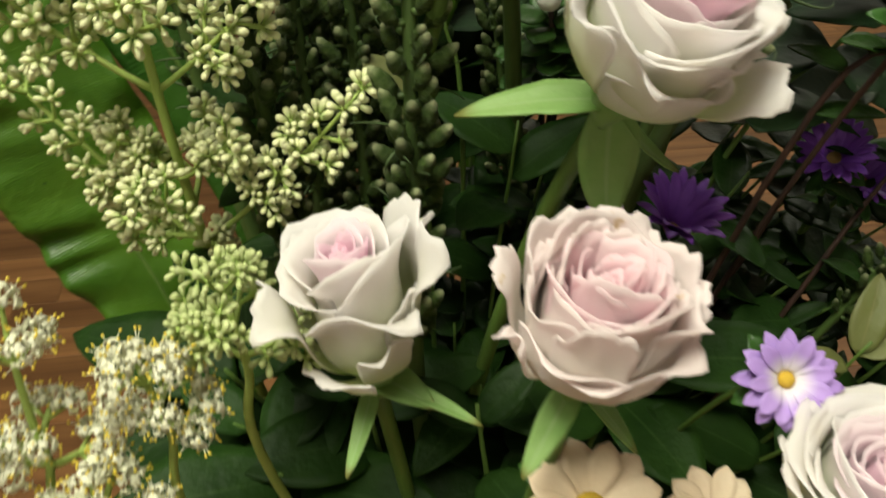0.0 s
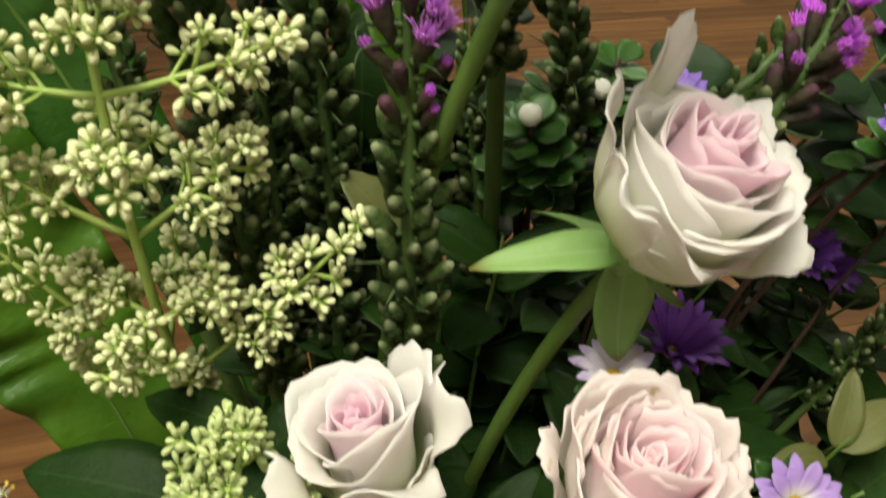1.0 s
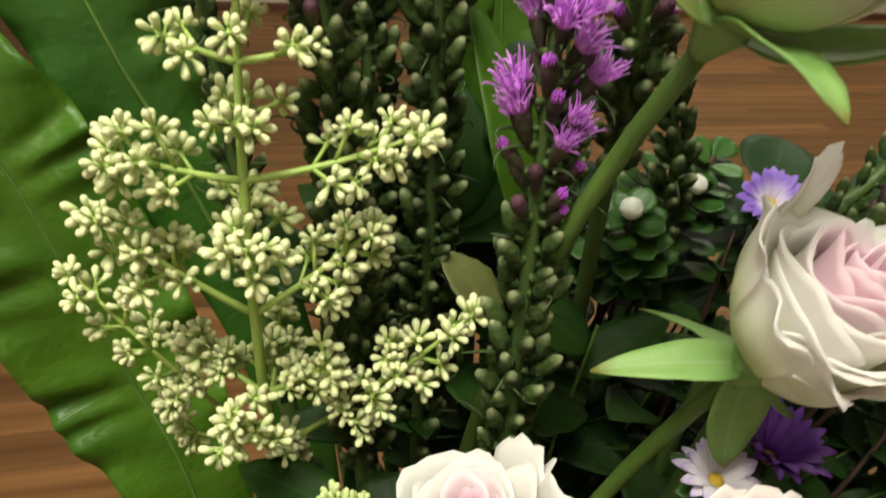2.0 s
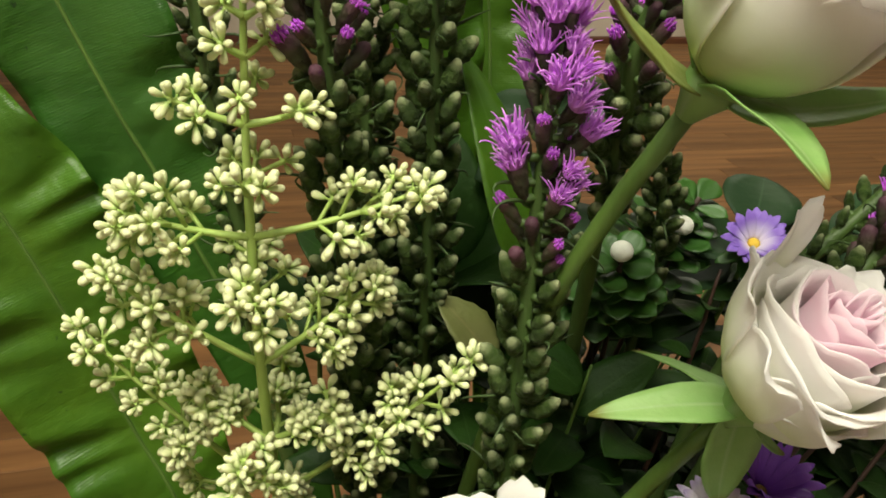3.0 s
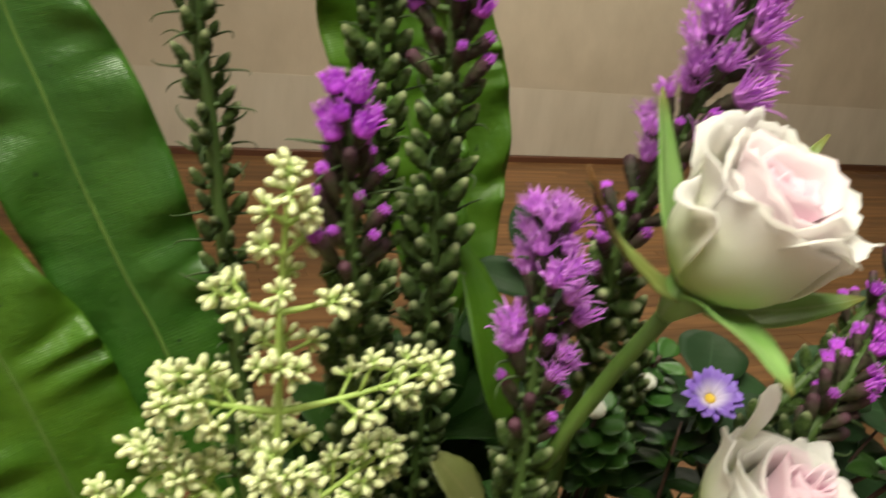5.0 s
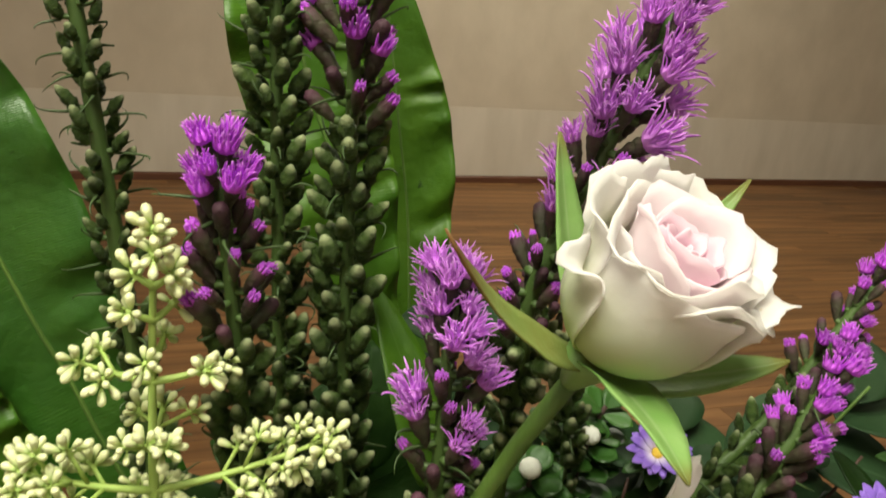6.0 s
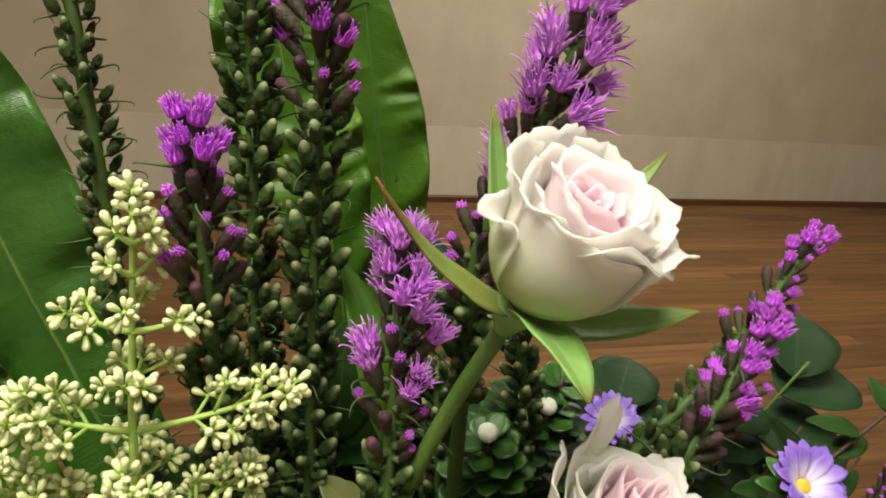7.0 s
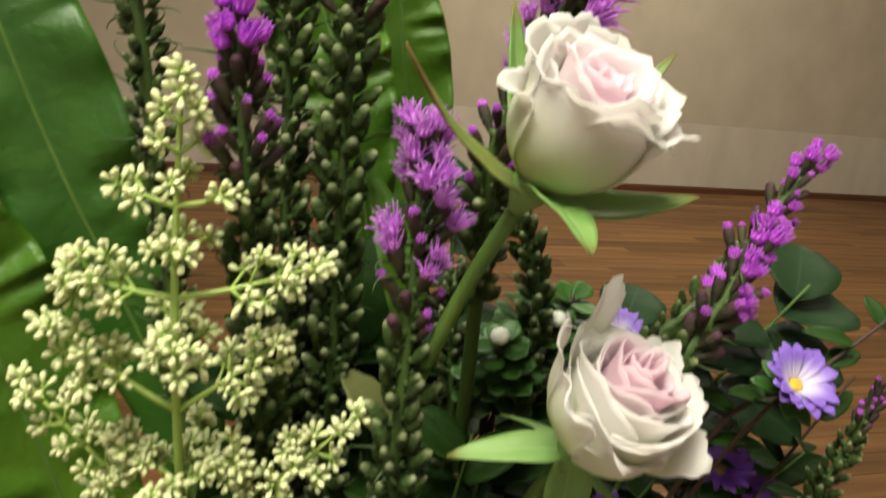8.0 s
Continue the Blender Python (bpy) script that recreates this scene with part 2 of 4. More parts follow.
class Geo:
    """Vertices, faces and texture places of one mesh."""

    def __init__(self):
        self.v, self.f, self.uv = [], [], []

    def grid(self, pts, closed=False, th=0.0):
        """A sheet from rows of points; with th it gets a back and edges."""
        p = np.array(pts, float)
        nv, nu = p.shape[:2]
        base = len(self.v)
        uvs = [(j / max(nu - 1, 1), i / max(nv - 1, 1)) for i in range(nv) for j in range(nu)]

        def rows(b, flip):
            for i in range(nv - 1):
                for j in range(nu - (0 if closed else 1)):
                    q = [b + i * nu + j, b + i * nu + (j + 1) % nu, b + (i + 1) * nu + (j + 1) % nu, b + (i + 1) * nu + j]
                    self.f.append(q[::-1] if flip else q)
        self.v += [tuple(x) for x in p.reshape(-1, 3)]
        self.uv += uvs
        rows(base, False)
        if th:
            du, dv = np.gradient(p, axis=1), np.gradient(p, axis=0)
            nrm = np.cross(du, dv)
            nrm /= np.linalg.norm(nrm, axis=2, keepdims=True) + 1e-12
            self.v += [tuple(x) for x in (p - nrm * th).reshape(-1, 3)]
            self.uv += uvs
            back = base + nv * nu
            rows(back, True)
            ring = [i * nu for i in range(nv)] + [(nv - 1) * nu + j for j in range(1, nu)] + [i * nu + nu - 1 for i in range(nv - 2, -1, -1)] + list(range(nu - 2, 0, -1))
            for a, b in zip(ring, ring[1:] + ring[:1]):
                self.f.append([base + a, base + b, back + b, back + a])
        return self

    def tube(self, path, radii, sides=8):
        path = [V(p) for p in path]
        n = len(path)
        if not hasattr(radii, "__len__"):
            radii = [radii] * n
        d0 = (path[1] - path[0]).normalized()
        x = d0.orthogonal().normalized()
        rows = []
        for i, p in enumerate(path):
            d = (path[min(i + 1, n - 1)] - path[max(i - 1, 0)]).normalized()
            x = (x - d * x.dot(d)).normalized()
            y = d.cross(x)
            rows.append([p + (x * math.cos(a) + y * math.sin(a)) * radii[i] for a in (2 * math.pi * k / sides for k in range(sides))])
        base = len(self.v)
        self.grid([[tuple(q) for q in r] for r in rows], closed=True)
        self.f.append([base + k for k in range(sides)][::-1])
        self.f.append([base + (n - 1) * sides + k for k in range(sides)])
        return self

    def sprout(self, face, path, widths):
        """A four-sided strand that grows out of one of the mesh's own four-cornered faces."""
        ids = self.f[face]
        mid = sum((V(self.v[k]) for k in ids), V(0, 0, 0)) / 4
        corner = [(V(self.v[k]) - mid).normalized() for k in ids]
        n = len(path)
        last = ids
        self.f[face] = None
        for i, (p, w) in enumerate(zip(path, widths)):
            base = len(self.v)
            d = (V(path[min(i + 1, n - 1)]) - V(path[max(i - 1, 0)])).normalized()
            for c in corner:
                e = c - d * c.dot(d)
                e = e.normalized() if e.length > 1e-6 else c
                self.v.append(tuple(V(p) + e * w))
                self.uv.append((0.5, (i + 1) / n))
            row = [base + k for k in range(4)]
            for k in range(4):
                self.f.append([last[k], last[(k + 1) % 4], row[(k + 1) % 4], row[k]])
            last = row
        self.f.append(list(last))
        return self

    def clean(self):
        self.f = [q for q in self.f if q]
        return self

    def lathe(self, origin, axis, profile, sides=8, squash=1.0):
        """profile: (distance along the axis, radius)."""
        origin, axis = V(origin), V(axis).normalized()
        x = axis.orthogonal().normalized()
        y = axis.cross(x)
        rows = [[tuple(origin + axis * h + (x * math.cos(a) + y * math.sin(a) * squash) * max(r, 1e-5)) for a in (2 * math.pi * k / sides for k in range(sides))]
                for h, r in profile]
        base = len(self.v)
        self.grid(rows, closed=True)
        self.f.append([base + k for k in range(sides)][::-1])
        self.f.append([base + (len(profile) - 1) * sides + k for k in range(sides)])
        return self

    def box(self, lo, hi, bev=0.0):
        (a, b, c), (d, e, f) = lo, hi
        k = len(self.v)
        if bev:
            ring = lambda z, s: [(a + s, b + s, z), (d - s, b + s, z), (d - s, e - s, z), (a + s, e - s, z)]
            layers = [ring(c, 0), ring(f - bev, 0), ring(f, bev)]
        else:
            layers = [[(a, b, z), (d, b, z), (d, e, z), (a, e, z)] for z in (c, f)]
        for r in layers:
            self.v += r
            self.uv += [(0, 0), (1, 0), (1, 1), (0, 1)]
        m = len(layers)
        for i in range(m - 1):
            for j in range(4):
                self.f.append([k + i * 4 + j, k + i * 4 + (j + 1) % 4, k + i * 4 + 4 + (j + 1) % 4, k + i * 4 + 4 + j])
        self.f += [[k + 3, k + 2, k + 1, k], [k + m * 4 - 4 + j for j in range(4)]]
        return self

    def mesh(self, name, material, smooth=True):
        me = bpy.data.meshes.new(name)
        me.from_pydata(self.v, [], self.f)
        layer = me.uv_layers.new(name="UVMap")
        loops = np.zeros(len(me.loops), np.int32)
        me.loops.foreach_get("vertex_index", loops)
        layer.data.foreach_set("uv", np.array(self.uv, np.float32)[loops].ravel())
        if smooth:
            me.polygons.foreach_set("use_smooth", np.ones(len(me.polygons), bool))
        me.materials.append(material)
        me.update()
        return me


def thing(name, at, label, category, group="", kind=""):
    ob = new(name)
    ob.location = at
    ob.empty_display_size = 0.01
    return tagged(ob, label, category, group, kind)


def part(name, geo, material, parent, label="", smooth=True):
    """A mesh in world places, hung under its thing."""
    me = geo if isinstance(geo, bpy.types.Mesh) else geo.mesh(name, material, smooth)
    ob = new(name, me)
    ob.parent = parent
    at = V((0, 0, 0))
    up = parent
    while up:
        at += V(up.location)
        up = up.parent
    ob.location = -at
    return tagged(ob, label)


def piece(name, me, parent, m, label=""):
    """A shared mesh at a pose in the world, under a thing whose Empty is only moved."""
    ob = new(name, me)
    ob.parent = parent
    ob.matrix_basis = Matrix.Translation(-V(parent.location)) @ m
    return tagged(ob, label)


def aim(at, d, twist=0.0, size=1.0):
    """The pose that turns z to d."""
    q = V(d).normalized().to_track_quat("Z", "Y")
    return Matrix.Translation(at) @ q.to_matrix().to_4x4() @ Matrix.Rotation(twist, 4, "Z") @ Matrix.Scale(size, 4)


def bez(a, b, c, n):
    a, b, c = V(a), V(b), V(c)
    return [a * (1 - t) ** 2 + b * 2 * t * (1 - t) + c * t * t for t in (i / n for i in range(n + 1))]


def smooth_line(pts, n):
    """A rounded line through points."""
    pts = [V(p) for p in pts]
    ext = [pts[0] * 2 - pts[1]] + pts + [pts[-1] * 2 - pts[-2]]
    out = []
    m = len(pts) - 1
    for k in range(n + 1):
        s = k / n * m
        i = min(int(s), m - 1)
        t = s - i
        p0, p1, p2, p3 = ext[i:i + 4]
        out.append(0.5 * ((2 * p1) + (p2 - p0) * t + (2 * p0 - 5 * p1 + 4 * p2 - p3) * t * t + (3 * p1 - p0 - 3 * p2 + p3) * t ** 3))
    return out


def blade(line, width, normal, shape=0.85, fold=0.12, wave=0.0, waves=6.0, nu=6, th=0.0004, phase=0.0, teeth=0.0, curl=0.0, pleat=0.0, pleats=18.0, halves=(1.0, 1.0)):
    """A leaf along a line; shape: where it is widest (small: near the base); pleat: folds that slant from the midrib to the edge."""
    n = len(line) - 1
    rows = []
    for i, p in enumerate(line):
        t = i / n
        d = (line[min(i + 1, n)] - line[max(i - 1, 0)]).normalized()
        nr = V(normal)
        nr = (nr - d * nr.dot(d)).normalized()
        side = d.cross(nr)
        w = width * 0.5 * (1 + 0.3 * wave * noise.noise((t * waves, phase, 0.3))) * max(math.sin(math.pi * min(max(t, 0.0), 1.0) ** shape), 0.0) ** 0.75 + 0.0003
        if teeth and i % 2:
            w *= 1 - teeth
        row = []
        for j in range(nu + 1):
            u = 2 * j / nu - 1
            lift = fold * w * abs(u) ** 1.3 + wave * w * abs(u) ** 1.5 * (0.35 + 0.9 * abs(noise.noise((t * waves * 0.45, phase + (3 if u > 0 else 0), 1.7)))) * math.sin(waves * 2 * math.pi * t + phase + (1.2 if u > 0 else 0) + 3 * noise.noise((t * 4, phase, u))) - curl * w * u * u
            if pleat:
                swell = noise.noise((t * pleats * 0.5, phase + 7.0, 0.0 if u > 0 else 5.0))
                lift += pleat * w * abs(u) ** 0.8 * max(0.0, 0.55 + 1.5 * swell) * math.sin(2 * math.pi * pleats * (t - 0.03 * abs(u)) + 9.0 * swell + (2.0 if u > 0 else 0.0))
            row.append(tuple(p + side * w * u * halves[u > 0] + nr * lift))
        rows.append(row)
    return Geo().grid(rows, th=th)


# ---- the room ----
WALL_YAW = math.degrees(math.atan(0.17))
BACK = pose(0, 4.1, 0, 0, 0, WALL_YAW)


def setting(name, geo, material, label, m=None, smooth=False):
    ob = new(name, geo.mesh(name, material, smooth))
    if m:
        ob.matrix_basis = m
    return tagged(ob, label, name.split("_")[0], kind="structure")


setting("wall_north", Geo().box((-1.40, 0, 0), (5.0, 0.12, 2.7)), PLASTER, "beige mottled plaster wall behind the wooden floor", BACK)
setting("wall_blue", Geo().box((-3.6, 0.0, 0), (-1.40, 0.12, 2.7)), BLUE, "matt blue painted wall beside the beige one", BACK)
setting("wall_west", Geo().box((-3.12, -2.6, 0), (-3.0, 4.6, 2.7)), WHITEWASH, "plain painted side wall")
setting("wall_east", Geo().box((4.4, -2.6, 0), (4.52, 5.4, 2.7)), WHITEWASH, "plain painted side wall")
setting("wall_south", Geo().box((-3.0, -2.6, 0), (4.4, -2.48, 2.7)), WHITEWASH, "plain painted wall at the near end")
setting("ceiling", Geo().box((-3.4, -2.7, 2.70), (4.6, 5.6, 2.8)), WHITEWASH, "plain white ceiling")
floor = setting("floor", Geo().box((-3.2, -2.6, -0.1), (4.6, 5.4, -0.008)), GAP, "floor of brown strip planks with dark joints")
setting("baseboard", Geo().box((-1.40, -0.022, 0.0), (5.0, -0.0, 0.035), 0.006), DARK_WOOD, "low dark wooden moulding along the foot of the wall", BACK)
dado = thing("wall_dado", (0, 0, 0), "row of pale slabs along the foot of the wall", "dado", kind="structure")
for k in range(8):
    x0 = -1.40 + k * 0.8
    g = Geo().box((x0 + 0.0001, -0.003, 0.036), (x0 + 0.7999, -0.0005, 0.40))
    ob = part("slab", g, DADO, dado, smooth=False)
    ob.matrix_basis = BACK @ ob.matrix_basis

for x, y, share in ((-0.50, -0.42, 2.15), (1.40, 3.00, 1.05)):
    lamp = thing("ceiling_light", (x, y, 2.70), "white ceiling light panel, switched on", "ceiling light", "ceiling lights")
    part("frame", Geo().box((x - 0.53, y - 0.53, 2.66), (x + 0.53, y + 0.53, 2.699)), METAL, lamp, smooth=False)
    part("diffuser", Geo().box((x - 0.50, y - 0.50, 2.652), (x + 0.50, y + 0.50, 2.659)), LAMP, lamp, "glowing diffuser", smooth=False)
    data = bpy.data.lights.new("panel_light", "AREA")
    data.shape, data.size, data.energy, data.color = "SQUARE", 1.0, LAMP_POWER * share, LAMP_COLOUR
    lo = new("panel_light", data)
    lo.location = (x, y, 2.645)


# ---- flowers: kinds ----
POT = V(0.01, 0.31, 0.50)


def stem_path(top, d, base=None, bend=0.5):
    """From the bucket up to a flower that faces d."""
    top = V(top)
    base = V(base) if base else V(POT.x + (top.x - POT.x) * 0.25, POT.y + (top.y - POT.y) * 0.25, POT.z)
    mid = top - V(d).normalized() * (top - base).length * bend
    return bez(base, mid, top, 14)


def petal_rows(theta, rt, h, W, roll, nu=14, nv=14, lean=0.0, wavy=0.0, ph=0.0, point=0.05, start=0.0, ragged=0.03, bend_from=0.66, incurve=0.10):
    """A petal that wraps the flower's axis and rolls outwards at its rim by roll radians."""
    rows = [[] for _ in range(nv + 1)]

    def shell(s, u):
        r = rt * (1 - (1 - min(s, 1)) ** 3.6) * (1 - incurve * max(0.0, s - 0.45)) + lean * s * h + rt * 0.07 * u * s
        r += wavy * h * 0.5 * s ** 2 * math.sin(4.1 * u + ph * 1.7)
        return r, h * s ** 1.05

    for j in range(nu + 1):
        u = 2 * j / nu - 1
        rim = 1 - 0.15 * u ** 4 - 0.03 * u * u + point * max(0, 1 - abs(u) * 2.2)
        rim *= 1 - ragged * (math.sin(5.3 * u + ph) * 0.6 + math.sin(11.0 * u + 2.3 * ph) * 0.5 + math.sin(23.0 * u + 4.1 * ph) * 0.25)
        turn = roll * (0.75 + 0.55 * abs(u) ** 1.5 + 0.45 * math.sin(3.1 * u + 2.7 * ph))
        s0 = bend_from + 0.05 * math.sin(4.0 * u + ph)
        for i in range(nv + 1):
            s = i / nv * rim
            if s <= s0 or abs(turn) < 0.02:
                r, z = shell(s, u)
            else:
                r, z = shell(s0, u)
                far = (1 - s0) * h
                k = turn / far
                x = (s - s0) * h
                r += (1 - math.cos(k * x)) / k + lean * (s - s0) * h
                z += math.sin(k * x) / k
            z += start + wavy * h * s * s * math.sin(2.6 * u + ph) + 0.4 * wavy * h * s ** 3 * math.sin(7 * u + 2 * ph)
            edge = max(0.0, abs(u) - 0.62) / 0.38
            r += roll * rt * 0.07 * edge ** 2 * s
            a = theta + W * u * (0.42 + 0.58 * math.sin(math.pi / 2 * min(s / 0.6, 1)))
            rows[i].append((r * math.cos(a), r * math.sin(a), z))
    return rows


def rose(at, axis, radius, height, n, mats, label, sepals=(), extras=(), seed=1, openness=0.0, stem_r=0.0028, base=None, bend=0.4, ruffle=1.0, inner=0.20, core=0.88, jumble=0.0, rolled=1.0):
    rnd = random.Random(seed)
    at, axis = V(at), V(axis).normalized()
    x = (V(1, 0, 0) - axis * axis.x).normalized()
    y = axis.cross(x)
    m = Matrix((x, y, axis)).transposed().to_4x4()
    m.translation = at
    ob = thing("rose", at, label, "rose", "roses in the bouquet")

    def put(rows, material, name="petal", text=""):
        part(name, Geo().grid([[tuple(m @ V(q)) for q in r] for r in rows], th=0.0005), material, ob, text)

    for i in range(n):
        f = i / (n - 1)
        rt = radius * (0.07 + 0.93 * f ** 0.85) * (1 + (0.05 + 0.08 * jumble) * rnd.uniform(-1, 1))
        h = height * (core + (1 - core) * math.sin(math.pi / 2 * min(f * 1.7, 1)) - openness * 0.35 * f * f) * (1 + (0.03 + 0.06 * jumble) * rnd.uniform(-1, 1))
        W = 1.9 - 0.55 * f - 0.75 * jumble * f + rnd.uniform(-0.1, 0.1) * (1 + 2 * jumble)
        roll = rolled * (0.30 + 1.15 * f ** 1.5) * rnd.uniform(0.55, 1.3)
        material = mats[0] if f < inner else mats[1] if f < 0.64 else mats[2]
        put(petal_rows(i * 2.39996 + rnd.uniform(-0.2, 0.2), rt, h, W, roll, 14, 14, openness * 0.25 * f, (0.022 + 0.04 * f) * ruffle, rnd.uniform(0, 6), rnd.uniform(0.0, 0.04), ragged=0.018 + 0.022 * f * ruffle, bend_from=0.84 - 0.16 * f, incurve=0.10 + 0.55 * (1 - f)), material)
    for theta, rf, hf, W, curl, lean in extras:
        put(petal_rows(radians(theta), radius * rf, height * hf, W, curl * 3.4, 16, 16, lean, 0.03, rnd.uniform(0, 6), 0.03, ragged=0.04, bend_from=0.70), mats[2])
    g = Geo().lathe(at - axis * 0.006, axis, [(-0.004, stem_r), (0.0, stem_r * 1.6), (0.004, stem_r * 2.3), (0.007, radius * 0.36), (0.0085, radius * 0.28)], 12)
    part("hip", g, SEPAL, ob, "swollen green flower base")
    for k, (tip, width, sag, material) in enumerate(sepals):
        tip = V(tip)
        mid = (at + tip) * 0.5 + axis * sag
        normal = axis if abs(axis.dot((tip - at).normalized())) < 0.8 else V(0, -1, 0.3)
        part("sepal", blade(bez(at - axis * 0.002, mid, tip, 12), width, normal, 0.62, 0.25, 0.08, 2.5, 6, 0.0005, k), material, ob, "narrow pointed green sepal")
    path = stem_path(at - axis * 0.006, axis, base, bend)
    part("stem", Geo().tube(path, [stem_r * (1.15 - 0.2 * i / 14) for i in range(15)], 10), STEM, ob)
    return ob


def tuft(seed, spread=0.9, length=0.0085, ring=0.0012, thick=1.0, rings=4, sides=8):
    """Thin curling purple straps that burst from a bud's tip, all grown out of one small dome."""
    rnd = random.Random(seed)
    prof = [(-0.0006, ring * 0.85)] + [(ring * 0.9 * math.sin(t), ring * 1.15 * math.cos(t)) for t in (1.45 * k / rings for k in range(rings + 1))]
    g = Geo().lathe((0, 0, 0), (0, 0, 1), prof, sides)
    for f in range(sides, sides * (rings + 1)):
        q = [V(g.v[k]) for k in g.f[f]]
        o = (q[0] + q[1] + q[2] + q[3]) / 4
        out = V(o.x, o.y, 0).normalized()
        t = spread * min(1.0, V(o.x, o.y, 0).length / ring) * rnd.uniform(0.5, 1.15)
        L = length * rnd.uniform(0.6, 1.2)
        d = (out * math.sin(t) + V(0, 0, math.cos(t))).normalized()
        c = V(rnd.uniform(-1, 1), rnd.uniform(-1, 1), rnd.uniform(-0.9, 0.4)) * L * (0.06 + 0.34 * spread)
        pts = bez(o, o + d * L * 0.7, o + d * L * 0.85 + c, 5)[1:]
        g.sprout(f, pts, [w * thick for w in (0.00062, 0.00066, 0.0006, 0.00045, 0.00016)])
    return g.clean().mesh("floret", PURPLE)


def bud_mesh(name, L, R, material, seed, widest=0.45, foot=0.35, crown=0.55, tiers=3.3, step=0.2):
    """A bud of overlapping scales: the rim of each stands proud of the next."""
    rnd = random.Random(seed)
    rows, rings, sides = [], 20, 14
    for i in range(rings + 1):
        s = i / rings
        if s < widest:
            body = foot + (1 - foot) * math.sin(math.pi / 2 * s / widest)
        else:
            body = 1 - (1 - crown) * ((s - widest) / (1 - widest)) ** 2
        if s > 0.9:
            body *= math.sqrt(max(1 - ((s - 0.9) / 0.1) ** 2, 0.01))
        row = []
        for k in range(sides):
            a = 2 * math.pi * k / sides
            q = s * tiers + 0.30 * math.cos(3 * a + seed) + 0.1 * seed
            proud = 1 + step * (q % 1.0 - 0.5) * (1 - 0.6 * s) + rnd.uniform(-0.03, 0.03)
            row.append((R * body * proud * math.cos(a), R * body * proud * math.sin(a), L * s + rnd.uniform(-1, 1) * L * 0.006))
        rows.append(row)
    g = Geo().grid(rows, closed=True)
    g.f.append(list(range(sides))[::-1])
    g.f.append([rings * sides + k for k in range(sides)])
    return g.mesh(name, material)


BUDS = [bud_mesh("bud", 0.0112 - 0.0007 * k, 0.0023 + 0.0001 * k, BUD_GREEN, k, 0.40, 0.3, 0.24, 3.2, 0.40) for k in range(3)]
BUDS_SMALL = [bud_mesh("bud", 0.0090, 0.0022, BUD_GREEN, 5, 0.40, 0.3, 0.24, 3.2, 0.40)]
BUDS_MAROON = [bud_mesh("bud", 0.0125, 0.0023, BUD_MAROON, k, 0.7, 0.3, 0.62, 4.2, 0.3) for k in range(2)]
TUFTS = [tuft(k, 0.38, 0.0052, 0.0025, 0.50, 4, 10) for k in range(4)]
TUFTS_WIDE = [tuft(k + 9, 0.66, 0.0080, 0.0022, 0.46, 4, 10) for k in range(4)]
for me in TUFTS_WIDE:
    me.materials[0] = PURPLE_PALE
TIPS = [tuft(k + 30, 0.25, 0.0024, 0.0017, 0.55, 3) for k in range(2)]


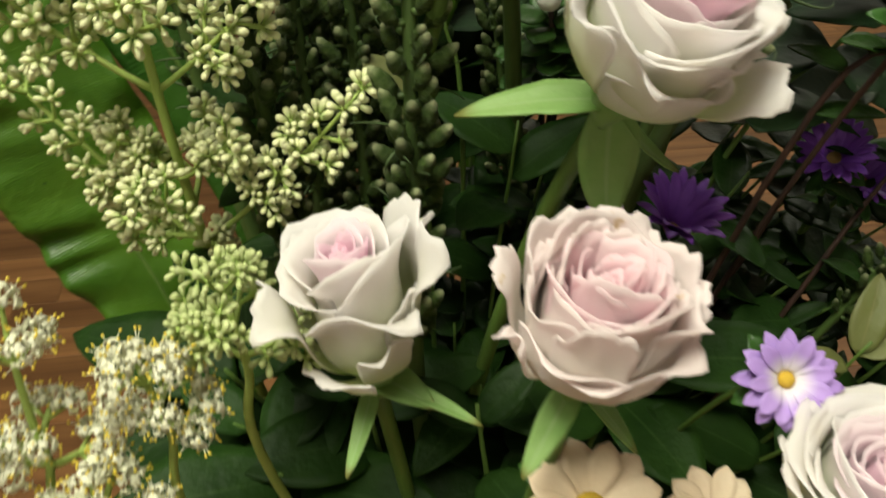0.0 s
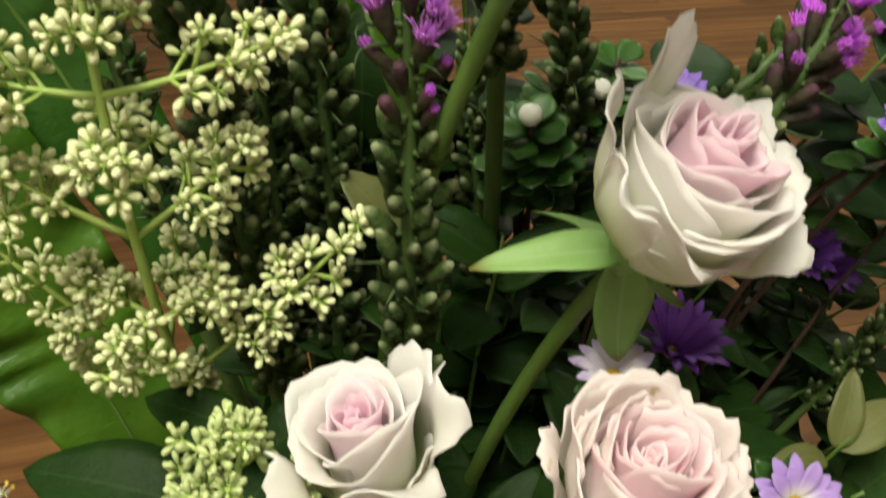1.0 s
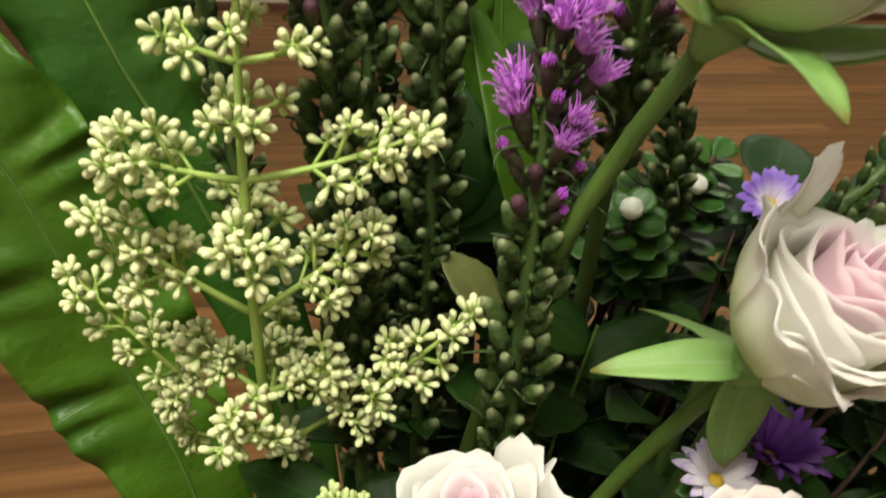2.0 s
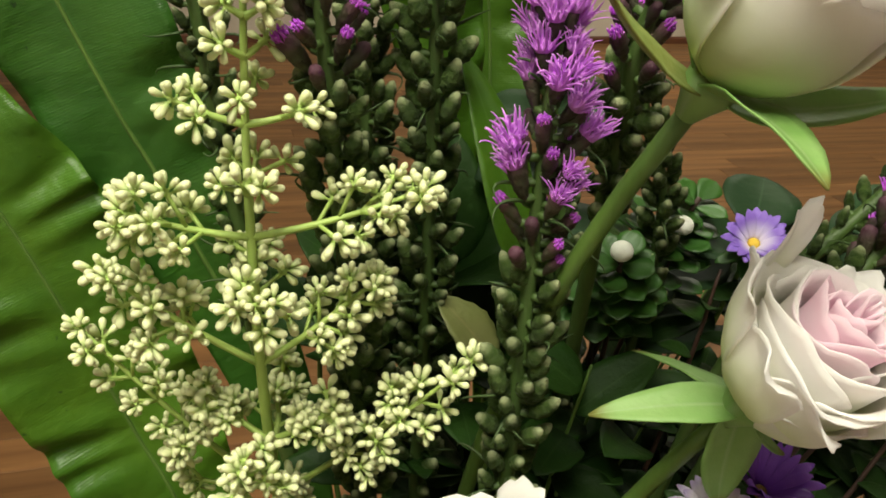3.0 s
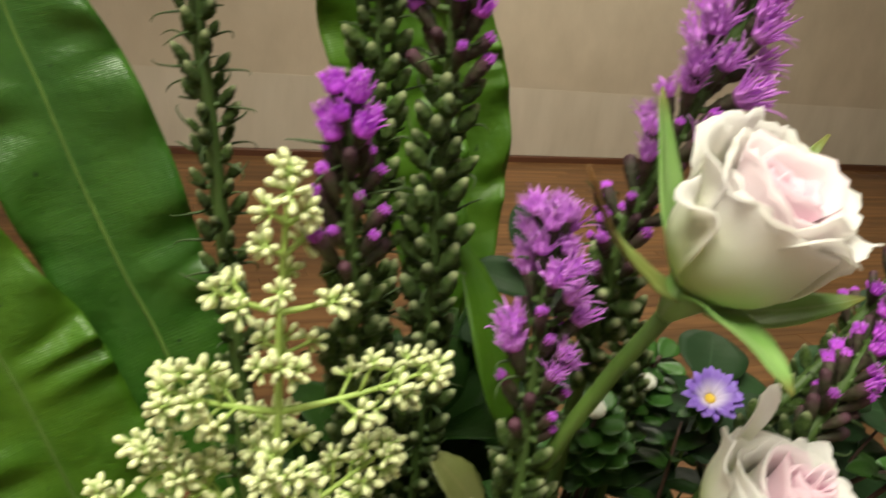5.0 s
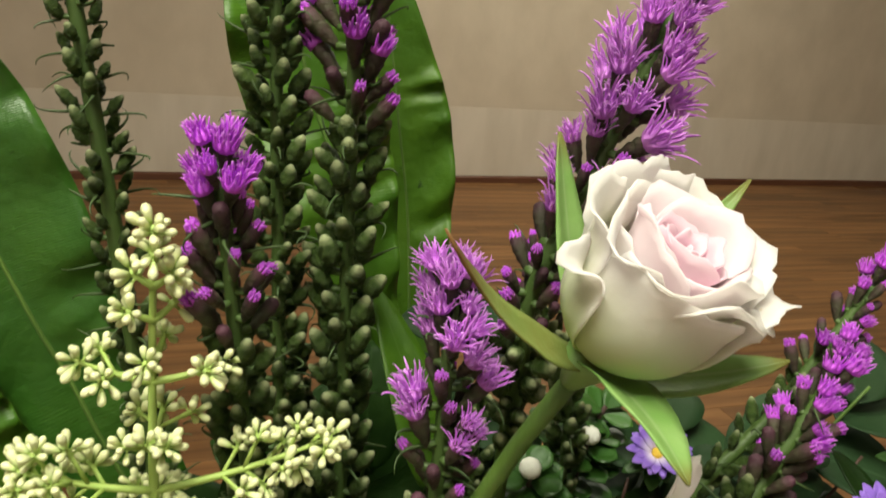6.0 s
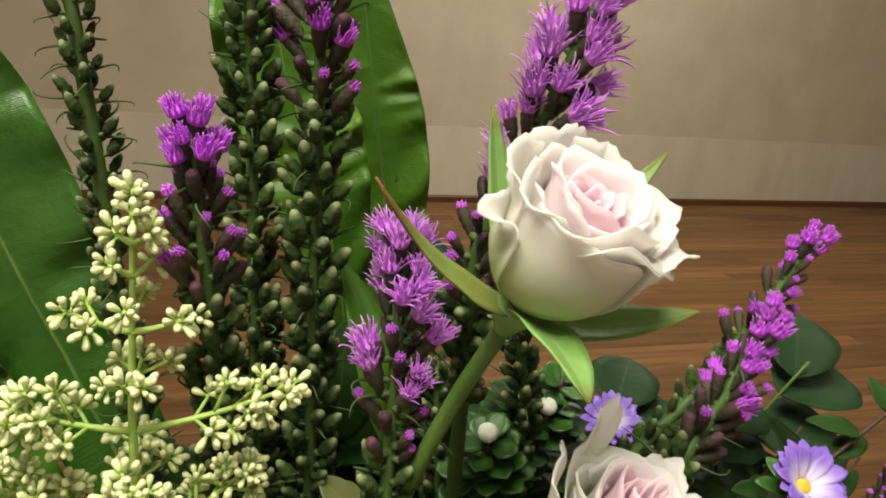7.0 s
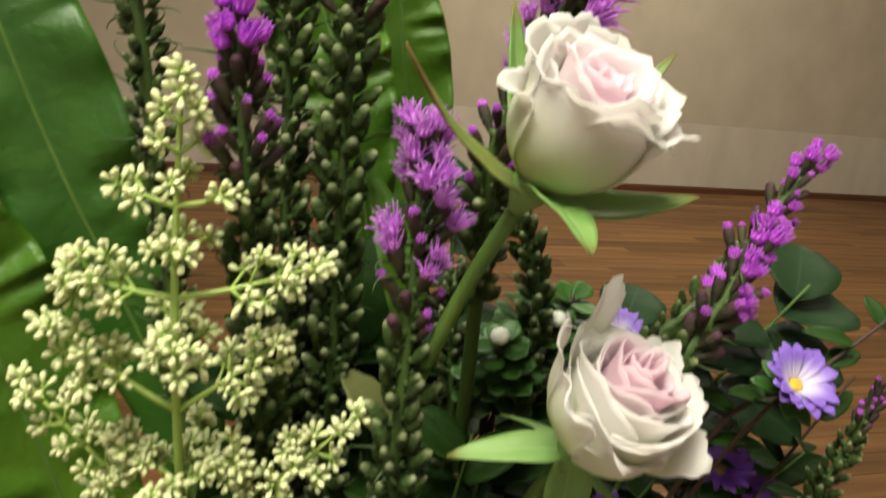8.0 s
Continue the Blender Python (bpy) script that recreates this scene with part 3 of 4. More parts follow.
def liatris(top, low, purple, maroon, label, wide=False, size=1.0, base=None, pitch=0.0027, hairs=0, seed=1, full=0.0, radius=0.0034, mixed=0.0, via=(), more=0.05, taper=0.0, off=0.0034):
    """A flower spike; purple, maroon: metres below the tip that bear open florets, and dark buds with a purple tip."""
    rnd = random.Random(seed)
    top, low = V(top), V(low)
    d = (top - low).normalized()
    base = V(base) if base else V(POT.x + (low.x - POT.x) * 0.35, POT.y + (low.y - POT.y) * 0.35, POT.z)
    path = smooth_line([base, *(via or [low - d * (low - base).length * 0.25]), low, (low + top) * 0.5, top], 30)
    ob = thing("liatris_spike", base, label, "flower spike", "liatris spikes in the bouquet")
    part("stem", Geo().tube(path, [radius * (1.1 - 0.55 * i / 30) for i in range(31)], 8), STEM_SPIKE, ob)
    lengths = [0.0]
    for a, b in zip(path[::-1], path[::-1][1:]):
        lengths.append(lengths[-1] + (a - b).length)
    rev = path[::-1]

    def spot(s):
        for i in range(len(rev) - 1):
            if s <= lengths[i + 1]:
                t = (s - lengths[i]) / (lengths[i + 1] - lengths[i])
                return rev[i].lerp(rev[i + 1], t), (rev[i] - rev[i + 1]).normalized()
        return rev[-1], d

    end = min((top - low).length + more, lengths[-1] * 0.8)
    s, i = 0.0, 0
    g_hair = Geo()
    while s < end:
        p, ax = spot(s)
        a = i * 2.39996 + rnd.uniform(-0.55, 0.55)
        x = ax.orthogonal().normalized()
        y = ax.cross(x)
        side = x * math.cos(a) + y * math.sin(a)
        tilt = 0.20 + 0.34 * min(s / 0.04, 1) + rnd.uniform(-0.16, 0.30)
        way = (ax * math.cos(tilt) + side * math.sin(tilt)).normalized()
        grow = size * (0.75 + 0.35 * min(s / 0.05, 1)) * (1 - taper * min(max(s - 0.06, 0) / 0.08, 1)) * rnd.uniform(0.74, 1.1)
        at = p + side * (radius * 0.55 + off * min(s / 0.03, 1) * 0.6)
        if off > 0.001 and s > 0.01:
            part("stalk", Geo().tube([p, at + way * 0.001], [0.0011 * size, 0.0013 * size], 5), STEM_SPIKE, ob)
        if s < purple:
            me = BUDS_MAROON[i % 2]
            L = 0.0118 * grow
            tf = (TUFTS_WIDE if wide else TUFTS)[i % 4]
            piece("bud", me, ob, aim(at, way, a, grow))
            if rnd.random() < 0.8 + full:
                piece("floret", tf, ob, aim(at + way * L * 0.82, way, a, grow * rnd.uniform(0.95, 1.3)), "tuft of thin purple petals")
        elif s < mixed and rnd.random() < 0.42:
            piece("bud", BUDS_MAROON[i % 2], ob, aim(at, way, a, grow))
            piece("floret", (TUFTS_WIDE if wide else TUFTS)[i % 4], ob, aim(at + way * 0.0098 * grow, way, a, grow * rnd.uniform(0.75, 1.0)), "tuft of thin purple petals")
        elif s < maroon:
            if wide:
                grow *= 0.8
            piece("bud", BUDS_MAROON[i % 2], ob, aim(at, way, a, grow))
            if rnd.random() < 0.85 - 0.35 * (s - purple) / max(maroon - purple, 0.001):
                piece("floret", TIPS[i % 2], ob, aim(at + way * 0.0105 * grow, way, a, grow), "purple tip pushing out")
        else:
            piece("bud", (BUDS[i % 3] if s < end * 0.8 or i % 2 else BUDS_SMALL[0]), ob, aim(at, way, a, grow))
        if hairs and i % hairs == 0:
            q = at + way * 0.001 - ax * 0.001
            w = (side + ax * rnd.uniform(-0.2, 0.8)).normalized()
            t2 = V(rnd.uniform(-1, 1), rnd.uniform(-1, 1), rnd.uniform(-1.2, 0.6)) * 0.006
            reach = rnd.uniform(0.008, 0.015)
            g_hair.tube(bez(q, q + w * reach, q + w * reach * 0.95 + t2, 6), [0.0007, 0.00062, 0.0005, 0.0004, 0.0003, 0.00025, 0.0001], 4)
        s += pitch * size * (0.8 + 0.35 * min(s / 0.08, 1)) * (0.74 if s < purple else 0.57)
        i += 1
    if g_hair.v:
        tagged(part("hair_fringe", g_hair, BRACT, ob, "thin curling bract hairs"), kind="stuff")
    return ob


def club(L, R, name, material):
    g = Geo().lathe((0, 0, 0), (0, 0, 1), [(0, R * 0.42), (L * 0.2, R * 0.66), (L * 0.45, R * 0.88), (L * 0.7, R), (L * 0.86, R * 0.82), (L * 0.96, R * 0.42), (L, R * 0.05)], 8)
    return g.mesh(name, material)


CLUBS = [club(L, R, "bud", CELERY) for L, R in ((0.0045, 0.00124), (0.0039, 0.00114), (0.0048, 0.00128))]
CLUBS_GREEN = [club(L, R, "bud", CELERY_GREEN) for L, R in ((0.0042, 0.00108), (0.0036, 0.0010))]


def cluster_plan(seed, n):
    """Where the buds of one cluster sit, and the thin stalks that carry them, all grown out of one knot."""
    rnd = random.Random(seed)
    prof = [(-0.0045, 0.0005), (-0.0035, 0.00055), (-0.0022, 0.0007), (-0.0010, 0.0007), (0.0, 0.0006), (0.0006, 0.00035)]
    g, buds = Geo().lathe((0, 0, 0), (0, 0, 1), prof, 7), []
    used = set()
    for i in range(n):
        t = math.acos(1 - 1.12 * (i + 0.5) / n)
        a = 2.39996 * i + rnd.uniform(-0.35, 0.35)
        d = V(math.sin(t) * math.cos(a), math.sin(t) * math.sin(a), math.cos(t))
        best, most = None, -9.0
        for f in range(7, 35):
            if f not in used:
                q = sum((V(g.v[k]) for k in g.f[f]), V(0, 0, 0)) / 4
                near = V(q.x, q.y, q.z + 0.0012).normalized().dot(d)
                if near > most:
                    best, most, o = f, near, q
        used.add(best)
        tip = o + d * rnd.uniform(0.0009, 0.0020)
        g.sprout(best, [o + d * 0.0006, tip], [0.00034, 0.00040])
        buds.append(aim(tip - d * 0.0004, d, a, rnd.uniform(0.82, 1.15)))
    return g.clean().mesh("pedicels", STEM_PALE), buds


PLANS = [cluster_plan(k, 8 + k % 5) for k in range(6)]


def open_cluster(seed):
    """Small opened florets: a pale cup with four turned-back petals, and stamens with yellow tips."""
    rnd = random.Random(seed)
    g, y = Geo(), Geo()
    for i in range(11):
        t = math.acos(1 - 1.4 * (i + 0.5) / 11)
        a = 2.39996 * i
        d = V(math.sin(t) * math.cos(a), math.sin(t) * math.sin(a), math.cos(t))
        o = d * rnd.uniform(0.0036, 0.0056)
        x = d.orthogonal().normalized()
        w = d.cross(x)
        g.tube([V(0, 0, 0), o], [0.0003, 0.0003], 4)
        g.lathe(o, d, [(0, 0.0004), (0.0009, 0.0011), (0.0017, 0.0012), (0.0021, 0.0006)], 7)
        turn = rnd.uniform(0, 1.5)
        for k in range(4):
            b = turn + k * math.pi / 2
            e = x * math.cos(b) + w * math.sin(b)
            f = d.cross(e)
            q = o + d * 0.0016
            rows = []
            for v, wide in ((0.0, 0.0006), (0.35, 0.00105), (0.7, 0.0011), (1.0, 0.0005)):
                c = q + e * 0.0026 * v + d * (0.0007 * math.sin(3.0 * v) - 0.0006 * v)
                rows.append([tuple(c - f * wide), tuple(c - d * 0.0002), tuple(c + f * wide)])
            g.grid(rows, th=0.0002)
        for k in range(1 + i % 2):
            b = rnd.uniform(0, 6.3)
            e = (d + (x * math.cos(b) + w * math.sin(b)) * 0.5).normalized()
            q = o + e * rnd.uniform(0.0035, 0.0058)
            y.lathe(q, e, [(0, 0.0003), (0.0004, 0.0006), (0.0010, 0.0006), (0.0014, 0.0002)], 6)
            g.tube([o, q], [0.0002, 0.0002], 4)
    return g.mesh("open_umbel", OPEN_WHITE), y.mesh("stamen_tuft", STAMEN)


OPENED = [open_cluster(k) for k in range(3)]


def panicle(points, nodes, label, meshes, seed=1, opened=False, base=None, stem_r=0.0021):
    """points: the stem from low to tip; nodes: (place, length, rise, azimuth, subs) of each pair of branches."""
    rnd = random.Random(seed)
    base = V(base) if base else V(POT.x + (points[0][0] - POT.x) * 0.5, POT.y + (points[0][1] - POT.y) * 0.4, POT.z)
    line = smooth_line([base] + [V(p) for p in points], 28)
    ob = thing("bud_panicle", base, label, "flower panicle", "cream panicles in the bouquet")
    part("stem", Geo().tube(line, [stem_r * (1.15 - 0.75 * i / 28) for i in range(29)], 8), STEM_PALE, ob)

    def cluster(p, d, size):
        if opened:
            fl, an = OPENED[rnd.randrange(3)]
            m = aim(p, d, rnd.uniform(0, 6), size * 0.68)
            piece("open_umbel", fl, ob, m)
            piece("stamen_tuft", an, ob, m, "yellow anthers")
        else:
            stalks, buds = PLANS[rnd.randrange(6)]
            hub = piece("umbel", stalks, ob, aim(p, d, rnd.uniform(0, 6), size))
            for k, m in enumerate(buds):
                bud = new("bud", meshes[k % len(meshes)])
                bud.parent = hub
                bud.matrix_basis = m

    def branch(p, d, L, subs, r):
        d = V(d).normalized()
        end = p + d * L + V(0, 0, L * 0.14)
        pts = bez(p, p + d * L * 0.5, end, 8)
        part("branch", Geo().tube(pts, [r * (1 - 0.5 * i / 8) for i in range(9)], 6), STEM_PALE, ob)
        cluster(pts[-1], (pts[-1] - pts[-2]).normalized(), rnd.uniform(0.92, 1.1))
        x = d.cross(V(0, 0, 1)).normalized()
        y = d.cross(x)
        many = subs
        for k in range(many):
            f = 0.40 + 0.48 * k / max(many - 1, 1) if many > 1 else 0.6
            q = pts[int(f * 8)]
            a0 = k * 1.57 + rnd.uniform(-0.4, 0.4)
            for sgn in (0, math.pi):
                e = x * math.cos(a0 + sgn) + y * math.sin(a0 + sgn)
                w = (d * 0.55 + e * 0.85 + V(0, 0, 0.12)).normalized()
                LL = 0.0080 * rnd.uniform(0.55, 1.4) * (1.25 - 0.5 * f) + 0.10 * L * (1 - f)
                part("branch", Geo().tube([q, q + w * LL], [0.0007, 0.0006], 5), STEM_PALE, ob)
                cluster(q + w * LL, (w + V(0, 0, 0.15)).normalized(), rnd.uniform(0.82, 1.05))
                if LL > 0.0125:
                    for s2 in (-1, 1):
                        w2 = (w * 0.4 + d.cross(e) * s2).normalized()
                        q2 = q + w * LL * 0.62
                        part("branch", Geo().tube([q2, q2 + w2 * 0.006], [0.0006, 0.0005], 5), STEM_PALE, ob)
                        cluster(q2 + w2 * 0.006, w2, rnd.uniform(0.75, 0.95))

    for at, L, rise, az, subs in nodes:
        for k in range(2):
            a = radians(az) + math.pi * k + rnd.uniform(-0.12, 0.12)
            LL = L[k] if isinstance(L, tuple) else L * rnd.uniform(0.92, 1.08)
            e = radians(rise + rnd.uniform(-5, 5))
            branch(V(at), (math.cos(a) * math.cos(e), math.sin(a) * math.cos(e), math.sin(e)), LL, subs, 0.00125)
    cluster(line[-1], (line[-1] - line[-3]).normalized(), 1.05)
    return ob


def aster(at, face, R, n, petal, disc, label, category="aster", stem_mat=None, width=0.2, seed=1, layers=2, cup=0.25, base=None, name="aster", disc_r=0.24, calyx=True, flat_tip=False, group="asters in the bouquet"):
    rnd = random.Random(seed)
    at, face = V(at), V(face).normalized()
    x = face.orthogonal().normalized()
    y = face.cross(x)
    ob = thing(name, at, label, category, group)
    for layer in range(layers):
        for k in range(n):
            a = 2 * math.pi * (k + 0.5 * layer) / n + rnd.uniform(-0.08, 0.08)
            e = x * math.cos(a) + y * math.sin(a)
            L = R * rnd.uniform(0.88, 1.05) * (1 - 0.12 * layer)
            c = cup + 0.22 * layer + rnd.uniform(-0.1, 0.1)
            p0 = at + e * R * 0.12
            tip = at + e * L + face * L * c
            mid = at + e * L * 0.55 + face * L * (c * 0.75 + 0.1)
            part("petal", blade(bez(p0, mid, tip, 7), R * width * rnd.uniform(0.85, 1.1), face, 1.35 if flat_tip else 1.15, 0.2, 0.05, 1, 4, 0.0003, k), petal, ob)
    part("disc", Geo().lathe(at - face * 0.0005, face, [(0, R * disc_r), (R * 0.1, R * disc_r * 0.95), (R * 0.17, R * disc_r * 0.6), (R * 0.18, R * 0.02)], 12), disc, ob, "domed flower centre")
    if calyx:
        part("calyx", Geo().lathe(at - face * R * 0.32, face, [(0, 0.0009), (R * 0.1, R * 0.16), (R * 0.25, R * 0.22), (R * 0.31, R * 0.2)], 10), LEAF_SHADED, ob)
    for k in range(7 if calyx else 0):
        a = k * 2.39996 + seed
        e = x * math.cos(a) + y * math.sin(a)
        o = at - face * R * (0.22 + 0.05 * k)
        tip = o + e * R * rnd.uniform(0.8, 1.15) + face * R * rnd.uniform(-0.15, 0.25)
        part("bract", blade(bez(o, (o + tip) * 0.5 + face * R * 0.1, tip, 7), R * rnd.uniform(0.35, 0.5), face, 1.1, 0.2, 0.08, 2, 4, 0.0004, k), LEAF_SMALL, ob, "small green leaf under the flower")
    sm = stem_mat or STEM
    part("stem", Geo().tube(stem_path(at - face * R * 0.3, face, base, 0.25), 0.0011, 6), sm, ob)
    return ob


def sprig(name, line, leaves, label, category, material, stem_mat, r=0.0013, teeth=0.0, wave=0.08, shape=0.8, group="greenery in the bouquet"):
    """A stalk with leaves: (fraction along, azimuth, rise, length, width)."""
    pts = smooth_line(line, 16)
    ob = thing(name, pts[0], label, category, group)
    part("stem", Geo().tube(pts, [r * (1.2 - 0.7 * i / 16) for i in range(17)], 6), stem_mat, ob)
    for k, (f, az, rise, L, w) in enumerate(leaves):
        p = pts[min(int(f * 16), 16)]
        a, e = radians(az), radians(rise)
        d = V(math.cos(a) * math.cos(e), math.sin(a) * math.cos(e), math.sin(e))
        n = (V(0, -0.35, 1) - d * d.z).normalized()
        ln = bez(p, p + d * L * 0.5 + n * L * 0.08, p + d * L - n * L * 0.10, 12)
        part("leaf", blade(ln, w, n, shape, 0.16, wave, 2.0, 6, 0.0004, k, teeth), material, ob)
    return ob


def fern(line, width, normal, material, label, wave=0.18, waves=6, shape=0.55, phase=0.0, pleat=0.0, pleats=18.0, halves=(1.0, 1.0), rib=0.0015, rib_mat=None):
    pts = smooth_line(line, 170)
    ob = thing("fern_leaf", pts[0], label, "leaf", "fern leaves in the bouquet")
    part("blade", blade(pts, width, normal, shape, 0.10, wave, waves, 16, 0.0006, phase, pleat=pleat, pleats=pleats, halves=halves), material, ob)
    n = V(normal).normalized()
    part("midrib", Geo().tube([p + n * 0.0003 for p in pts], [rib * (1 - 0.75 * i / 170) for i in range(171)], 6), rib_mat or STEM, ob, "raised pale midrib")
    return ob


# ---- the bouquet ----
bucket = thing("flower_bucket", (0.01, 0.31, 0), "tall dark plastic flower bucket standing on the floor", "bucket")
part("body", Geo().lathe((0.01, 0.31, 0), (0, 0, 1), [(0, 0.085), (0.004, 0.09), (0.30, 0.105), (0.60, 0.12), (0.60, 0.117), (0.30, 0.102), (0.45, 0.10), (0.452, 0.001)], 32), BUCKET, bucket)
part("rim", Geo().tube([(0.01 + 0.119 * math.cos(a), 0.31 + 0.119 * math.sin(a), 0.602) for a in (2 * math.pi * k / 40 for k in range(41))], 0.004, 8), BUCKET, bucket)

# fern leaves
fern([(-0.09, 0.32, 0.50), (-0.135, 0.338, 0.68), (-0.157, 0.345, 0.737), (-0.177, 0.345, 0.794), (-0.196, 0.345, 0.845), (-0.214, 0.345, 0.882), (-0.238, 0.345, 0.932), (-0.266, 0.34, 0.985)],
     0.079, (0.25, -1, 0.25), FERN, "bright green strap-shaped fern leaf with ruffled edges", 0.10, 9, 0.80, pleat=0.08, pleats=15, rib=0.0009)
fern([(-0.05, 0.34, 0.50), (-0.092, 0.370, 0.72), (-0.138, 0.378, 0.838), (-0.157, 0.378, 0.880), (-0.175, 0.378, 0.924), (-0.188, 0.378, 0.960), (-0.200, 0.378, 0.992), (-0.212, 0.378, 1.04), (-0.226, 0.375, 1.15)],
     0.072, (0.15, -1, 0.2), FERN_DARK, "deep green strap-shaped fern leaf with a raised midrib", 0.12, 8, 1.0, phase=1.5, pleat=0.03, pleats=12, halves=(0.84, 1.06), rib=0.0014)
fern([(0.02, 0.345, 0.50), (0.014, 0.41, 0.78), (0.010, 0.432, 0.87), (0.006, 0.44, 0.92), (-0.002, 0.44, 0.965), (-0.008, 0.44, 1.00), (-0.018, 0.44, 1.055)],
     0.050, (-0.1, -1, 0.1), FERN, "bright green fern leaf standing behind the spikes", 0.16, 9, 1.5, phase=0.5, pleat=0.04, pleats=11, rib=0.0010)
fern([(0.0, 0.35, 0.50), (-0.008, 0.365, 0.80), (-0.028, 0.37, 0.93), (-0.053, 0.375, 1.01), (-0.056, 0.37, 1.13)],
     0.056, (0.1, -1, 0.1), FERN, "green fern leaf half hidden behind the tall spikes", 0.26, 13, 2.2, phase=2.5, pleat=0.10)

# liatris spikes
liatris((-0.128, 0.324, 1.045), (-0.1035, 0.324, 0.86), 0, 0, "slender green liatris spike still in bud with curling hairs", size=0.85, pitch=0.0046, hairs=1, seed=2, radius=0.0044, off=0.003)
liatris((-0.0738, 0.250, 0.986), (-0.058, 0.258, 0.82), 0.017, 0.054, "liatris spike with a purple flowering tip above maroon buds", seed=3, full=0.2, taper=0.0, pitch=0.0027, size=1.06, hairs=3, off=0.0032)
liatris((-0.0385, 0.297, 1.055), (-0.0315, 0.296, 0.80), 0.038, 0.068, "tall liatris spike, green buds below purple florets", size=1.16, taper=0.0, seed=4, mixed=0.055, pitch=0.0026, hairs=2, off=0.005)
liatris((-0.063, 0.304, 1.055), (-0.052, 0.302, 0.80), 0, 0, "tall green liatris spike still in bud", size=1.0, taper=0.0, seed=5, pitch=0.0026, hairs=2, off=0.005)
liatris((-0.010, 0.243, 0.955), (-0.0095, 0.235, 0.812), 0.027, 0.072, "liatris spike with shaggy purple florets over green buds", wide=True, seed=6, full=0.2, mixed=0.058, size=1.10, pitch=0.0024, radius=0.0034, taper=0.05, hairs=3, off=0.0040)
liatris((0.0425, 0.245, 1.036), (0.0141, 0.247, 0.955), 0.048, 0.105, "tall leaning liatris spike in full shaggy purple bloom", wide=True, seed=7, full=0.2, mixed=0.075, base=(0.04, 0.30, 0.5), via=[(0.034, 0.315, 0.72), (0.024, 0.285, 0.86), (0.0155, 0.254, 0.93)], more=0.075, pitch=0.0027, size=1.06)
liatris((0.1255, 0.252, 0.932), (0.1031, 0.247, 0.8889), 0.024, 0.060, "leaning liatris spike with scattered purple florets and maroon buds", seed=8, full=-0.1, mixed=0.042, pitch=0.0028, size=0.98, base=(0.05, 0.30, 0.5), off=0.0016, hairs=4)
liatris((0.1469, 0.270, 0.9569), (0.1180, 0.268, 0.9050), 0.012, 0.050, "slim leaning liatris spike with a few purple florets", seed=18, full=0.2, mixed=0.040, pitch=0.0036, size=0.90, base=(0.06, 0.31, 0.5), off=0.0016, radius=0.0028)
liatris((0.1907, 0.252, 0.866), (0.170, 0.25, 0.80), 0, 0.02, "short liatris spike with green and purplish buds", seed=9, pitch=0.0028, size=0.7, base=(0.06, 0.30, 0.5), via=[(0.14, 0.26, 0.72)], radius=0.0018)
liatris((0.030, 0.300, 0.946), (0.0542, 0.302, 0.875), 0, 0.030, "green liatris spike with pale buds behind the roses", seed=10, size=0.92, pitch=0.0028, off=0.0026, hairs=3, base=(0.04, 0.32, 0.5), via=[(0.055, 0.31, 0.78)], radius=0.0022)
liatris((0.018, 0.31, 0.885), (0.026, 0.31, 0.80), 0, 0, "short green liatris spike deep in the bouquet", seed=11, size=0.9, base=(0.02, 0.32, 0.5))
liatris((-0.05, 0.32, 0.90), (-0.045, 0.32, 0.80), 0, 0, "short green liatris spike deep in the bouquet", seed=12, size=0.8)

# roses
rose((0.0184, 0.2095, 0.951), (0.30, -0.38, 0.88), 0.0190, 0.044, 20, (PETAL_IN, PETAL_MID, PETAL_OUT), "creamy white rose with a blush centre above long green sepals",
     sepals=[((0.0698, 0.2050, 0.9530), 0.017, -0.013, SEPAL), ((-0.0262, 0.1841, 0.9905), 0.011, -0.014, SEPAL_BROWN), ((0.0247, 0.1654, 0.9446), 0.016, 0.006, SEPAL),
             ((0.0102, 0.232, 1.0025), 0.012, -0.004, SEPAL), ((0.0649, 0.232, 0.9931), 0.009, -0.010, SEPAL)],
     extras=[(-12, 1.06, 0.90, 0.6, 0.36, 0.12), (20, 1.05, 0.98, 0.6, 0.36, 0.08), (60, 1.02, 1.02, 0.9, 0.25, 0.0), (150, 1.02, 1.0, 0.8, 0.30, 0.0), (-110, 1.05, 0.84, 1.3, 0.06, 0.0), (105, 1.0, 1.06, 0.7, 0.25, 0.0), (185, 1.05, 0.80, 0.45, 0.45, 0.0)],
     seed=3, bend=0.45, inner=0.42, core=0.88, jumble=0.5, ruffle=1.3, base=(0.0, 0.29, 0.5), rolled=0.9)
